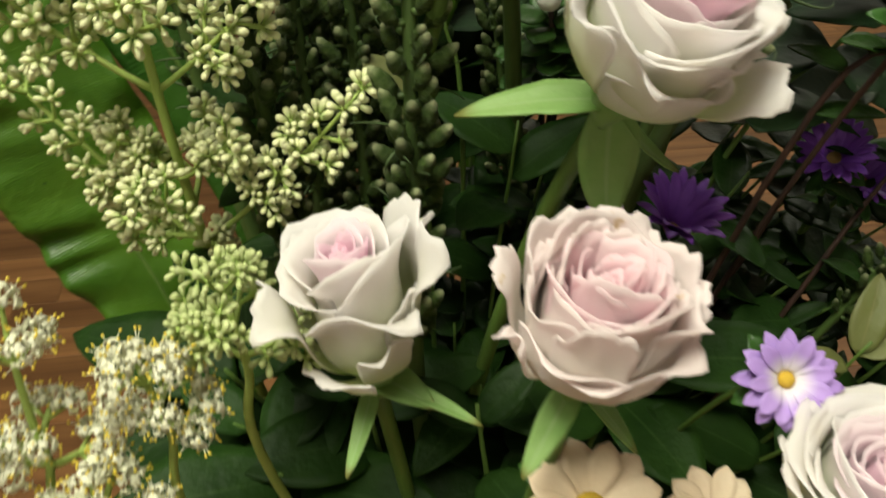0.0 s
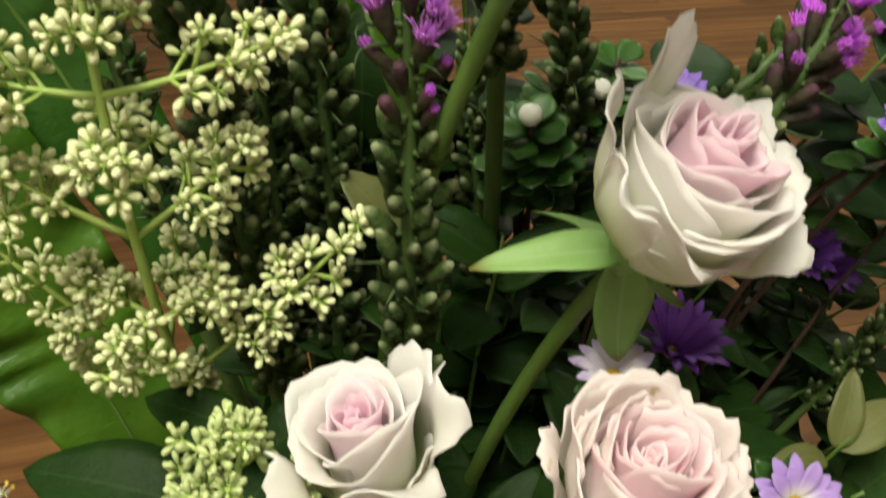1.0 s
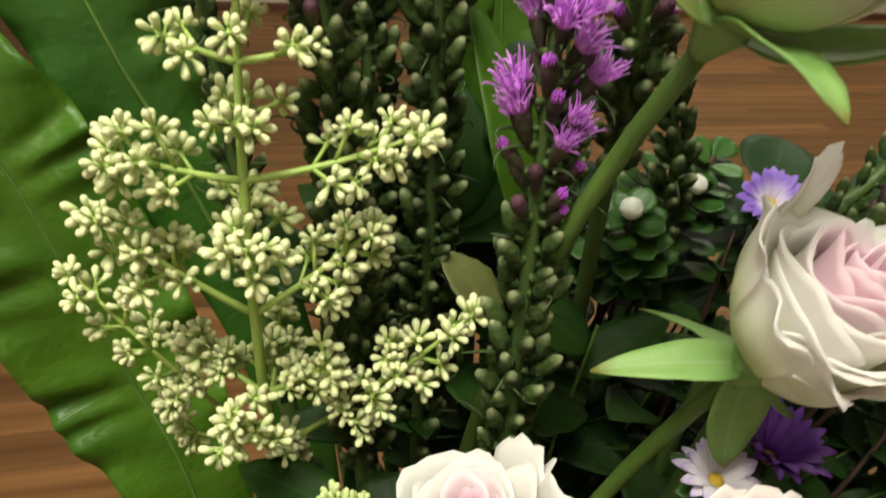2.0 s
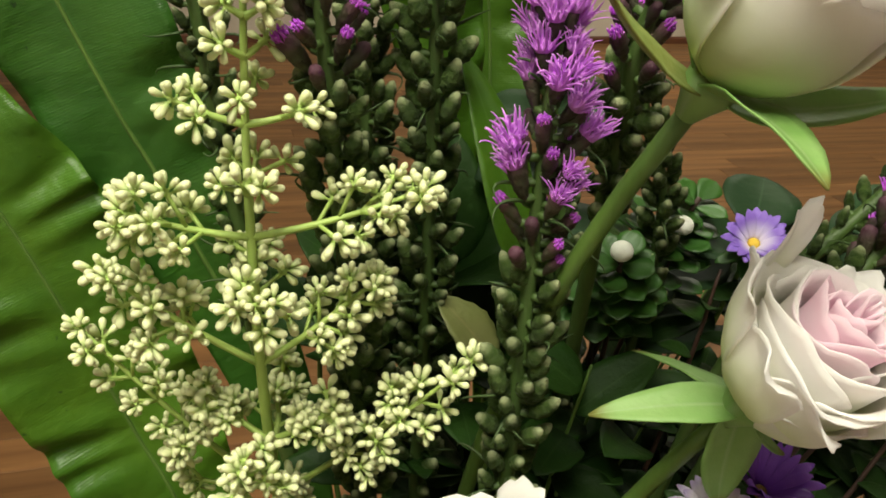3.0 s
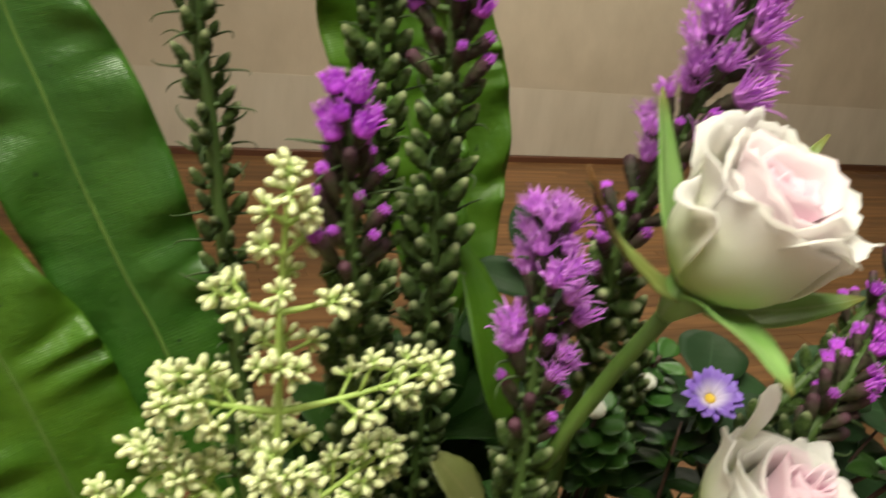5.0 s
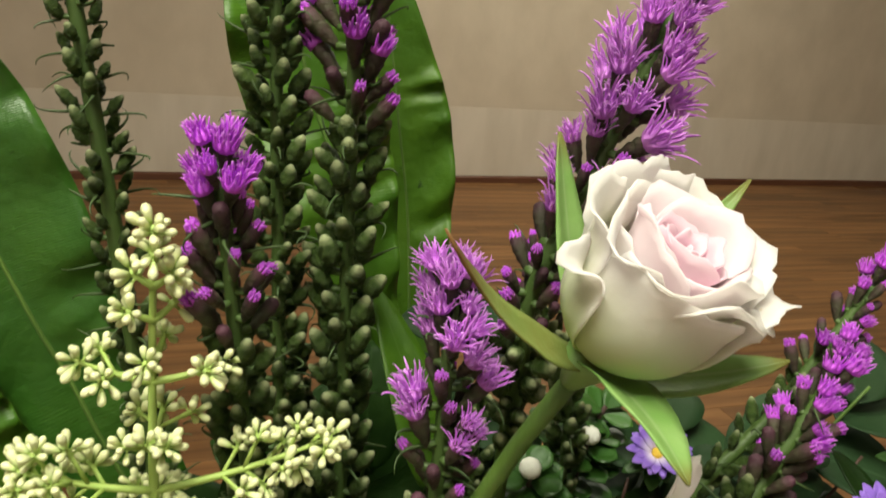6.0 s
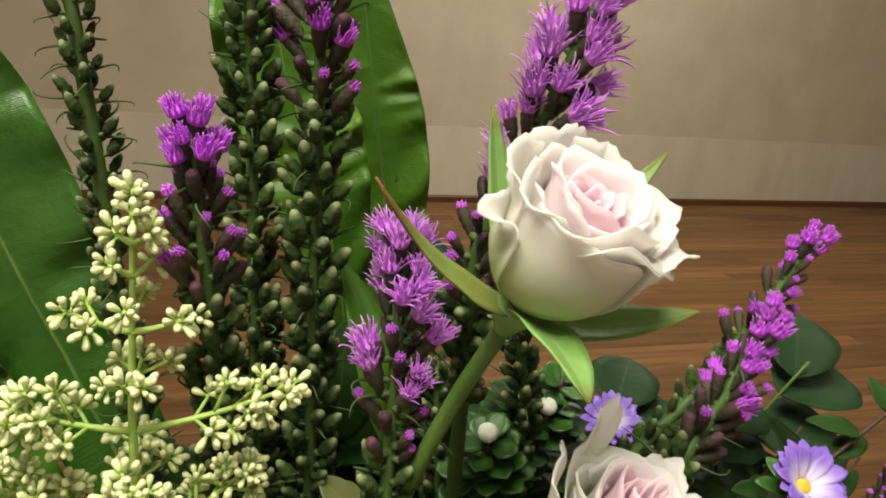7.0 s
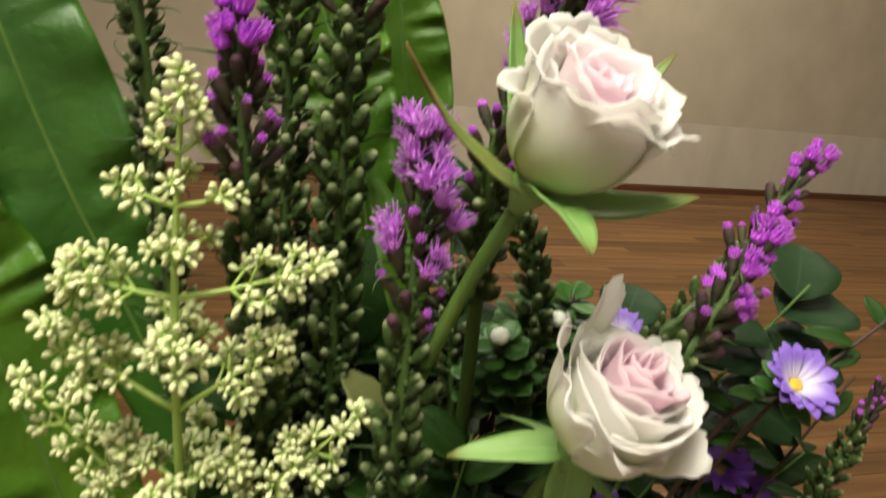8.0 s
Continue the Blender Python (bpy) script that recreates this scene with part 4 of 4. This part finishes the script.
rose((0.0448, 0.2007, 0.8672), (0.30, -0.36, 0.88), 0.0178, 0.042, 21, (PETAL_IN, PETAL_MID, PETAL_OUT), "open cream rose with lilac-pink centre and browned petal edges",
     sepals=[((0.003, 0.206, 0.859), 0.012, 0.004, SEPAL), ((0.030, 0.247, 0.852), 0.010, 0.003, SEPAL), ((0.0479, 0.205, 0.8252), 0.016, -0.006, SEPAL), ((0.0672, 0.2099, 0.8402), 0.007, -0.006, SEPAL)],
     extras=[(116, 1.15, 1.24, 0.20, 0.14, 0.10), (165, 1.22, 1.04, 0.36, 0.26, 0.16), (205, 1.25, 0.88, 0.42, 0.34, 0.14), (-125, 1.12, 0.70, 0.6, 0.36, 0.05), (-70, 1.10, 0.50, 1.1, 0.28, 0.05), (-12, 1.25, 0.56, 0.36, 0.34, 0.45),
             (14, 1.12, 0.86, 0.45, 0.34, 0.10), (45, 1.12, 0.94, 0.40, 0.34, 0.08), (-30, 1.08, 0.72, 0.6, 0.34, 0.04)],
     seed=5, bend=0.35, base=(0.0, 0.30, 0.5), openness=0.42, ruffle=1.0, inner=0.52, core=1.10, jumble=0.15, rolled=0.5)
rose((-0.0215, 0.196, 0.777), (-0.13, -0.13, 0.985), 0.0150, 0.053, 15, (PETAL_IN, PETAL_MID, PETAL_OUT), "small white rose with lilac centre and greenish outer petals",
     sepals=[((-0.0289, 0.170, 0.758), 0.006, -0.004, SEPAL), ((-0.0023, 0.185, 0.772), 0.012, 0.002, SEPAL), ((0.0121, 0.1805, 0.7689), 0.006, 0.002, SEPAL)],
     extras=[(8, 1.25, 1.00, 0.55, 0.30, 0.05), (38, 1.25, 1.00, 0.5, 0.24, 0.06), (208, 1.15, 0.90, 0.45, 0.42, 0.06), (-75, 1.06, 0.80, 1.0, 0.42, 0.0), (-112, 1.10, 0.38, 0.6, 0.50, 0.14), (-62, 1.08, 0.52, 0.5, 0.26, 0.05), (-20, 1.08, 0.72, 0.6, 0.25, 0.02)],
     seed=7, bend=0.4, openness=0.06, inner=0.40, core=0.97, jumble=0.0, ruffle=0.7, rolled=0.5)
rose((0.034, 0.157, 0.811), (0.14, -0.10, 0.985), 0.0190, 0.036, 30, (PETAL_PINK, PETAL_PINK, PETAL_PINKOUT), "wide open pale pink garden rose with crumpled petals",
     sepals=[((0.0199, 0.143, 0.788), 0.008, -0.003, SEPAL), ((0.05, 0.15, 0.79), 0.007, 0.0, SEPAL)],
     extras=[(172, 1.06, 0.95, 0.30, 0.35, 0.08), (205, 1.08, 0.62, 0.22, 0.35, 0.10), (5, 1.06, 0.85, 0.35, 0.30, 0.05), (-25, 1.06, 0.66, 0.5, 0.40, 0.06), (-80, 1.03, 0.56, 1.0, 0.35, 0.02), (-125, 1.03, 0.62, 0.8, 0.30, 0.02),
             (100, 1.0, 1.10, 1.3, 0.02, -0.10), (135, 0.85, 1.10, 1.1, 0.02, -0.12), (70, 0.72, 1.06, 0.9, 0.02, -0.10), (150, 1.0, 1.06, 0.8, 0.1, 0.0)],
     seed=9, openness=0.25, bend=0.35, ruffle=1.9, inner=0.5, core=0.88, jumble=0.9, rolled=0.45)
rose((0.116, 0.160, 0.752), (0.10, -0.25, 0.96), 0.0205, 0.036, 26, (PETAL_IN, PETAL_MID, PETAL_OUT), "cream rose with lilac-pink centre at the edge of the bouquet",
     sepals=[((0.09, 0.14, 0.75), 0.012, -0.003, SEPAL)], extras=[(195, 1.15, 0.85, 0.7, 0.4, 0.06), (-60, 1.1, 0.7, 0.9, 0.5, 0.05)], seed=11, openness=0.2, base=(0.05, 0.28, 0.5))

# cream panicles
panicle([(-0.075, 0.262, 0.70), (-0.085, 0.250, 0.790), (-0.088, 0.240, 0.852), (-0.089, 0.237, 0.896), (-0.090, 0.243, 0.926), (-0.089, 0.242, 0.970)],
        [((-0.085, 0.250, 0.790), (0.082, 0.080), 37, -6, 7), ((-0.085, 0.2495, 0.794), (0.005, 0.031), -8, -12, 2), ((-0.086, 0.246, 0.806), (0.034, 0.032), 36, 80, 4), ((-0.0865, 0.243, 0.820), (0.026, 0.026), 30, -25, 4),
         ((-0.088, 0.240, 0.852), (0.042, 0.050), 36, 4, 5), ((-0.088, 0.239, 0.868), (0.022, 0.022), 34, 95, 3),
         ((-0.089, 0.237, 0.896), (0.048, 0.033), 7, 2, 5), ((-0.0895, 0.239, 0.908), 0.012, 26, 85, 1), ((-0.090, 0.243, 0.926), (0.019, 0.019), 10, 0, 1), ((-0.0895, 0.243, 0.932), 0.010, 15, 85, 0), ((-0.0895, 0.243, 0.944), 0.0080, 20, 40, 0), ((-0.089, 0.242, 0.954), 0.0058, 25, 0, 0), ((-0.089, 0.242, 0.961), 0.0045, 25, 90, 0)],
        "tall panicle of cream-green closed buds on pale stalks", CLUBS, 1)
panicle([(-0.058, 0.195, 0.73), (-0.058, 0.187, 0.786), (-0.062, 0.190, 0.808), (-0.064, 0.192, 0.819)],
        [((-0.059, 0.188, 0.790), 0.019, 28, 0, 3), ((-0.061, 0.189, 0.800), 0.017, 32, 85, 3), ((-0.063, 0.191, 0.812), 0.009, 40, 30, 1)],
        "young pale green panicle of tight buds", CLUBS_GREEN, 4, stem_r=0.0018)
panicle([(-0.075, 0.175, 0.72), (-0.077, 0.168, 0.780), (-0.079, 0.165, 0.800), (-0.080, 0.164, 0.810)],
        [((-0.077, 0.167, 0.782), 0.012, 20, 0, 1), ((-0.078, 0.166, 0.790), 0.010, 30, 80, 1), ((-0.079, 0.165, 0.800), 0.009, 40, 20, 1)],
        "opened panicle of fluffy white florets with yellow stamens", CLUBS, 5, True, stem_r=0.0016)
panicle([(-0.105, 0.165, 0.72), (-0.109, 0.160, 0.780), (-0.111, 0.163, 0.806), (-0.112, 0.168, 0.825)],
        [((-0.107, 0.160, 0.775), 0.013, 20, 10, 1), ((-0.109, 0.160, 0.785), 0.010, 25, 90, 1), ((-0.111, 0.164, 0.808), 0.008, 40, 20, 1)],
        "opened panicle of fluffy white florets with yellow stamens", CLUBS, 6, True, stem_r=0.0016)
panicle([(-0.085, 0.160, 0.70), (-0.092, 0.150, 0.765), (-0.093, 0.149, 0.780)],
        [((-0.091, 0.151, 0.760), 0.016, 14, 0, 2), ((-0.092, 0.150, 0.770), 0.010, 30, 80, 1)],
        "opened panicle of fluffy white florets with yellow stamens", CLUBS, 7, True, stem_r=0.0016)

# asters and daisies
aster((0.099, 0.180, 0.788), (0.05, -0.75, 0.65), 0.0155, 12, ASTER_LILAC, YELLOW, "lilac aster with white base and yellow centre", seed=1, width=0.32, cup=0.10, disc_r=0.17, flat_tip=True)
aster((0.072, 0.222, 0.813), (0.1, -0.35, 0.93), 0.0150, 11, ASTER_DARK, DISC_DARK, "deep violet aster half open", seed=2, width=0.22, cup=0.85, disc_r=0.17)
aster((0.048, 0.207, 0.818), (0.0, -0.3, 0.95), 0.0135, 13, ASTER_WHITE, YELLOW, "whitish lilac aster behind the pink rose", seed=3, width=0.26, cup=0.2, disc_r=0.18)
aster((0.095, 0.304, 0.862), (-0.2, -0.55, 0.8), 0.0135, 12, ASTER_BLUE, YELLOW, "blue-violet aster with yellow centre", seed=4, width=0.3, cup=0.45, disc_r=0.2)
aster((0.137, 0.231, 0.878), (0.05, -0.6, 0.8), 0.0155, 13, ASTER_BLUE, YELLOW, "blue-violet aster on a dark stem", seed=5, width=0.34, cup=0.42, disc_r=0.2, stem_mat=STEM_DARK, flat_tip=True)
aster((0.150, 0.285, 0.806), (-0.3, -0.5, 0.75), 0.015, 13, ASTER_DARK, DISC_DARK, "deep violet aster among dark stems", seed=6, width=0.21, cup=0.6)
aster((0.166, 0.290, 0.793), (0.2, -0.5, 0.75), 0.014, 13, ASTER_DARK, DISC_DARK, "deep violet aster among dark stems", seed=7, width=0.21, cup=0.6)
aster((0.0400, 0.150, 0.768), (0.1, -0.45, 0.88), 0.0205, 13, PEACH, YELLOW, "peach daisy with broad petals and yellow centre", "daisy", name="daisy", seed=8, width=0.46, cup=0.12, layers=1, flat_tip=True, group="daisies in the bouquet")
aster((0.083, 0.1665, 0.742), (0.0, -0.5, 0.86), 0.018, 13, PEACH, YELLOW, "peach daisy low in the bouquet", "daisy", name="daisy", seed=9, width=0.46, cup=0.12, layers=1, flat_tip=True, group="daisies in the bouquet")


def button(at, face, seed, flower=True):
    """A closed white bud in a whorl of small rounded leaves."""
    rnd = random.Random(seed)
    at, face = V(at), V(face).normalized()
    if flower:
        ob = thing("button_bud", at, "closed white button bud among small rounded leaves", "flower bud", "button buds in the bouquet")
    else:
        ob = thing("leaf_whorl", at, "whorl of small rounded green leaves on a dark stalk", "leaf stalk", "greenery in the bouquet")
    g = Geo()
    x = face.orthogonal().normalized()
    y = face.cross(x)
    rows = []
    for i in range(9):
        t = 0.25 + 2.75 * i / 8
        rows.append([tuple(at + face * 0.0036 * (1 - math.cos(t)) + (x * math.cos(b) + y * math.sin(b)) * 0.0041 * math.sin(t) * (1 + 0.07 * abs(math.sin(4 * b + 0.5 * i))))
                     for b in (2 * math.pi * k / 24 for k in range(24))])
    g.grid(rows, closed=True)
    g.f.append([8 * 24 + k for k in range(24)])
    if flower:
        part("bud", g, BUTTON, ob)
    for k in range(16):
        a = k * 2.39996
        e = (x * math.cos(a) + y * math.sin(a))
        o = at - face * (0.002 + 0.0016 * k)
        L = 0.0130 + 0.0004 * k
        w = (e + face * 0.25).normalized()
        part("leaf", blade(bez(o, o + w * L * 0.5, o + w * L + face * 0.001, 7), 0.0105, (face - w * face.dot(w)).normalized(), 1.5, 0.2, 0, 1, 4, 0.0004), LEAF_SMALL, ob)
    part("stem", Geo().tube(stem_path(at - face * 0.001, face, None, 0.3), 0.0011, 6), STEM_DARK, ob)


button((0.069, 0.314, 0.862), (0, -0.3, 0.95), 1)
button((0.038, 0.292, 0.862), (-0.2, -0.4, 0.9), 2)
button((0.055, 0.315, 0.872), (0.2, -0.1, 0.95), 3, False)
button((0.032, 0.30, 0.846), (-0.3, -0.4, 0.85), 4, False)
button((0.078, 0.322, 0.874), (0.2, -0.3, 0.9), 5, False)
button((0.050, 0.30, 0.848), (0.1, -0.5, 0.85), 6, False)

# broad and rounded leaves
rnd = random.Random(21)
sprig("eucalyptus_sprig", [(0.05, 0.31, 0.5), (0.11, 0.305, 0.78), (0.15, 0.30, 0.85), (0.180, 0.30, 0.895)],
      [(0.98, 60, 25, 0.045, 0.036), (0.9, 20, 5, 0.048, 0.042), (0.86, 190, 10, 0.040, 0.038), (0.80, -20, -5, 0.045, 0.042), (0.76, 200, 5, 0.044, 0.042), (0.68, -40, -15, 0.046, 0.042), (0.64, 170, 0, 0.044, 0.04), (0.55, 0, -20, 0.046, 0.042), (0.52, -120, 0, 0.042, 0.04)],
      "stalk of rounded grey-green leaves", "leaf stalk", LEAF_BLUE, STEM, shape=0.95)
sprig("eucalyptus_sprig", [(0.03, 0.33, 0.5), (0.03, 0.345, 0.78), (0.022, 0.345, 0.88), (0.018, 0.34, 0.915)],
      [(0.97, 120, 60, 0.025, 0.02), (0.85, 0, 10, 0.03, 0.026), (0.8, 180, 20, 0.03, 0.026), (0.7, 30, 0, 0.034, 0.03), (0.65, 190, 5, 0.034, 0.03), (0.55, 0, 0, 0.036, 0.03), (0.5, 200, 0, 0.036, 0.03)],
      "stalk of rounded grey-green leaves", "leaf stalk", LEAF_BLUE, STEM, shape=0.95)
sprig("eucalyptus_sprig", [(0.04, 0.33, 0.5), (0.09, 0.335, 0.76), (0.10, 0.33, 0.83), (0.11, 0.33, 0.86)],
      [(0.97, 60, 20, 0.04, 0.034), (0.9, 190, 10, 0.038, 0.034), (0.84, 0, 5, 0.044, 0.038), (0.78, 180, 0, 0.042, 0.038), (0.7, -60, 0, 0.04, 0.036), (0.64, 30, -10, 0.046, 0.04), (0.58, 200, -10, 0.044, 0.038)],
      "stalk of rounded grey-green leaves", "leaf stalk", LEAF_BLUE, STEM, shape=0.95)
for path, many in (([(0.06, 0.31, 0.5), (0.1192, 0.262, 0.8179), (0.1508, 0.25, 0.8669), (0.20, 0.252, 0.915)], 12), ([(0.05, 0.32, 0.5), (0.122, 0.292, 0.742), (0.144, 0.29, 0.8065), (0.175, 0.288, 0.87)], 9),
                   ([(0.06, 0.30, 0.5), (0.13, 0.27, 0.72), (0.165, 0.275, 0.80), (0.20, 0.28, 0.86)], 9), ([(0.04, 0.31, 0.5), (0.075, 0.30, 0.78), (0.085, 0.305, 0.85)], 9)):
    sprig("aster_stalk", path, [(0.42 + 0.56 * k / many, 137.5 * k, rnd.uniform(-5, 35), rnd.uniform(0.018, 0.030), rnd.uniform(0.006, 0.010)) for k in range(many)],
          "dark maroon stalk with narrow green leaves", "leaf stalk", LEAF_SHADED, STEM_DARK, 0.0013)
# large leaves round the roses and between the spikes, shade put into their green
for path, leaves in (
        ([(-0.03, 0.30, 0.5), (-0.06, 0.27, 0.66), (-0.085, 0.245, 0.735)], [(0.95, 165, 10, 0.075, 0.036), (0.8, 200, -5, 0.07, 0.036), (0.75, 20, 0, 0.06, 0.034), (0.9, 100, 30, 0.05, 0.03)]),
        ([(-0.02, 0.28, 0.5), (-0.045, 0.235, 0.66), (-0.06, 0.21, 0.715)], [(0.98, -160, 5, 0.07, 0.036), (0.85, -20, 8, 0.06, 0.034), (0.7, 180, 0, 0.07, 0.036), (0.9, 80, 35, 0.06, 0.034)]),
        ([(0.0, 0.28, 0.5), (-0.02, 0.24, 0.66), (-0.03, 0.225, 0.75)], [(0.98, 150, 25, 0.05, 0.03), (0.9, 20, 15, 0.05, 0.024), (0.7, -100, 0, 0.06, 0.034), (0.8, 200, 10, 0.055, 0.032)]),
        ([(0.04, 0.29, 0.5), (0.06, 0.25, 0.68), (0.075, 0.235, 0.755)], [(0.98, -5, 5, 0.075, 0.03), (0.85, 30, 10, 0.06, 0.03), (0.8, -60, -5, 0.05, 0.03), (0.7, 190, 10, 0.05, 0.03), (0.9, 120, 30, 0.05, 0.028)]),
        ([(0.02, 0.27, 0.5), (0.02, 0.225, 0.66), (0.012, 0.215, 0.745)], [(0.98, 30, 40, 0.035, 0.014), (0.95, 170, 30, 0.035, 0.014), (0.8, -60, 0, 0.05, 0.028), (0.7, 200, 0, 0.05, 0.028)]),
        ([(0.06, 0.29, 0.5), (0.13, 0.25, 0.66), (0.165, 0.225, 0.735)], [(0.98, 20, 15, 0.05, 0.024), (0.95, 150, 25, 0.045, 0.02), (0.85, -40, 5, 0.05, 0.024), (0.8, 70, 20, 0.05, 0.024), (0.7, 0, 0, 0.06, 0.03), (0.6, 160, 0, 0.05, 0.03)]),
        ([(0.07, 0.31, 0.5), (0.16, 0.28, 0.66), (0.205, 0.265, 0.75)], [(0.98, 10, 15, 0.05, 0.022), (0.95, 150, 25, 0.045, 0.02), (0.85, -40, 5, 0.05, 0.024), (0.8, 70, 20, 0.05, 0.024), (0.7, 0, 0, 0.06, 0.03), (0.65, 180, 0, 0.06, 0.03), (0.55, -80, 0, 0.05, 0.03)]),
        ([(0.06, 0.29, 0.5), (0.10, 0.24, 0.66), (0.125, 0.21, 0.73)], [(0.98, 20, 15, 0.05, 0.026), (0.9, 160, 20, 0.045, 0.024), (0.8, -40, 0, 0.05, 0.028), (0.7, 60, 20, 0.05, 0.028)])):
    sprig("leafy_stalk", path, leaves, "glossy pointed green leaves on a stalk, darkened in colour for shade", "leaf stalk", LEAF_SHADED, STEM, 0.0016, wave=0.1)
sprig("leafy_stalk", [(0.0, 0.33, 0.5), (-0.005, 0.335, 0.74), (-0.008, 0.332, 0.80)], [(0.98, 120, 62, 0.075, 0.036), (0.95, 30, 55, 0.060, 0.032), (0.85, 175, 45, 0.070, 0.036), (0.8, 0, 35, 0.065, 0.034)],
      "large leaves between the flower spikes, darkened in colour for shade", "leaf stalk", LEAF_SHADED, STEM, 0.0016)
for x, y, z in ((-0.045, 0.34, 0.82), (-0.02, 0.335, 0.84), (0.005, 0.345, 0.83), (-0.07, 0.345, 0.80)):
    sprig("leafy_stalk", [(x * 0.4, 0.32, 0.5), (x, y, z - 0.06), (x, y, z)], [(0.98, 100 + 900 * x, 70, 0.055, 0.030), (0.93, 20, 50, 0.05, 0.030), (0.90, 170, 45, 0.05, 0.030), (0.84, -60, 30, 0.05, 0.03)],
          "large leaves between the flower spikes, darkened in colour for shade", "leaf stalk", LEAF_SHADED, STEM, 0.0016)
# dense filler greenery, added and coloured near black to shade the bouquet's inside
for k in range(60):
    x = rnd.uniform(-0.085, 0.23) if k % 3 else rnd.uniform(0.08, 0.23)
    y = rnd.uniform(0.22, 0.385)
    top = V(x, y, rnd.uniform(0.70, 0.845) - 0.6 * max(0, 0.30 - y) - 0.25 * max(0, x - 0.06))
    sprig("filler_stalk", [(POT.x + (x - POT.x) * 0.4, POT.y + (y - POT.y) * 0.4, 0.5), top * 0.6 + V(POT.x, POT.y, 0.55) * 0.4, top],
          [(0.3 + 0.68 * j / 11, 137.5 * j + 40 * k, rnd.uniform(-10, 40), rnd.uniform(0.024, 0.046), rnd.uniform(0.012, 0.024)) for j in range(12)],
          "added green filler foliage deep in the bouquet, darkened in colour for shade", "leaf stalk", LEAF_SHADED, STEM, 0.0012, wave=0.12)
sprig("pale_leaf_stalk", [(0.0, 0.30, 0.5), (-0.005, 0.285, 0.76), (-0.008, 0.28, 0.83)], [(0.98, 160, 50, 0.033, 0.020)], "single yellowing leaf with a toothed edge", "leaf stalk", LEAF_PALE, STEM, teeth=0.06)
sprig("pale_leaf_stalk", [(0.01, 0.31, 0.5), (0.008, 0.295, 0.80), (0.0, 0.292, 0.86)], [(0.99, 165, 74, 0.082, 0.021)], "narrow light green leaf standing upright", "leaf stalk", FERN, STEM)


sprig("pale_leaf_stalk", [(0.06, 0.30, 0.5), (0.13, 0.24, 0.70), (0.150, 0.225, 0.765)], [(0.99, 20, 20, 0.035, 0.016), (0.97, 60, 55, 0.03, 0.012), (0.9, 190, 20, 0.025, 0.010)], "stalk with light green young leaves", "leaf stalk", LEAF_PALE, STEM)


# ---- floor planks ----
def planks():
    """Strip planks that run along the back wall; the nearer ones are pieces, the rest one mesh."""
    rnd = random.Random(5)
    wide, pieces, rest = 0.085, 0, Geo()
    shared = {L: Geo().box((0.0005, 0.0004, -0.007), (L - 0.0005, wide - 0.0004, 0.0), 0.0006).mesh("plank", WOOD, False) for L in (0.6, 0.9, 1.2)}
    for row in range(76):
        y = -6.4 + row * wide
        x = -3.4 - rnd.uniform(0, 0.9)
        while x < 5.2:
            L = rnd.choice((0.6, 0.9, 1.2))
            c = BACK @ V(x + L / 2, y, 0)
            if -2.98 + L / 2 < c.x < 4.38 - L / 2 and -2.46 + L * 0.1 < c.y:
                if c.y > 0.8 and pieces < 300 and -2.2 < c.x < 3.2:
                    piece("plank", shared[L], floor, BACK @ Matrix.Translation((x, y, 0)))
                    pieces += 1
                else:
                    rest.box((x + 0.0005, y + 0.0004, -0.007), (x + L - 0.0005, y + wide - 0.0004, 0.0))
            x += L
    ob = part("planks", rest, WOOD_REST, floor, smooth=False)
    ob.matrix_basis = BACK
    tagged(ob, kind="stuff")


planks()
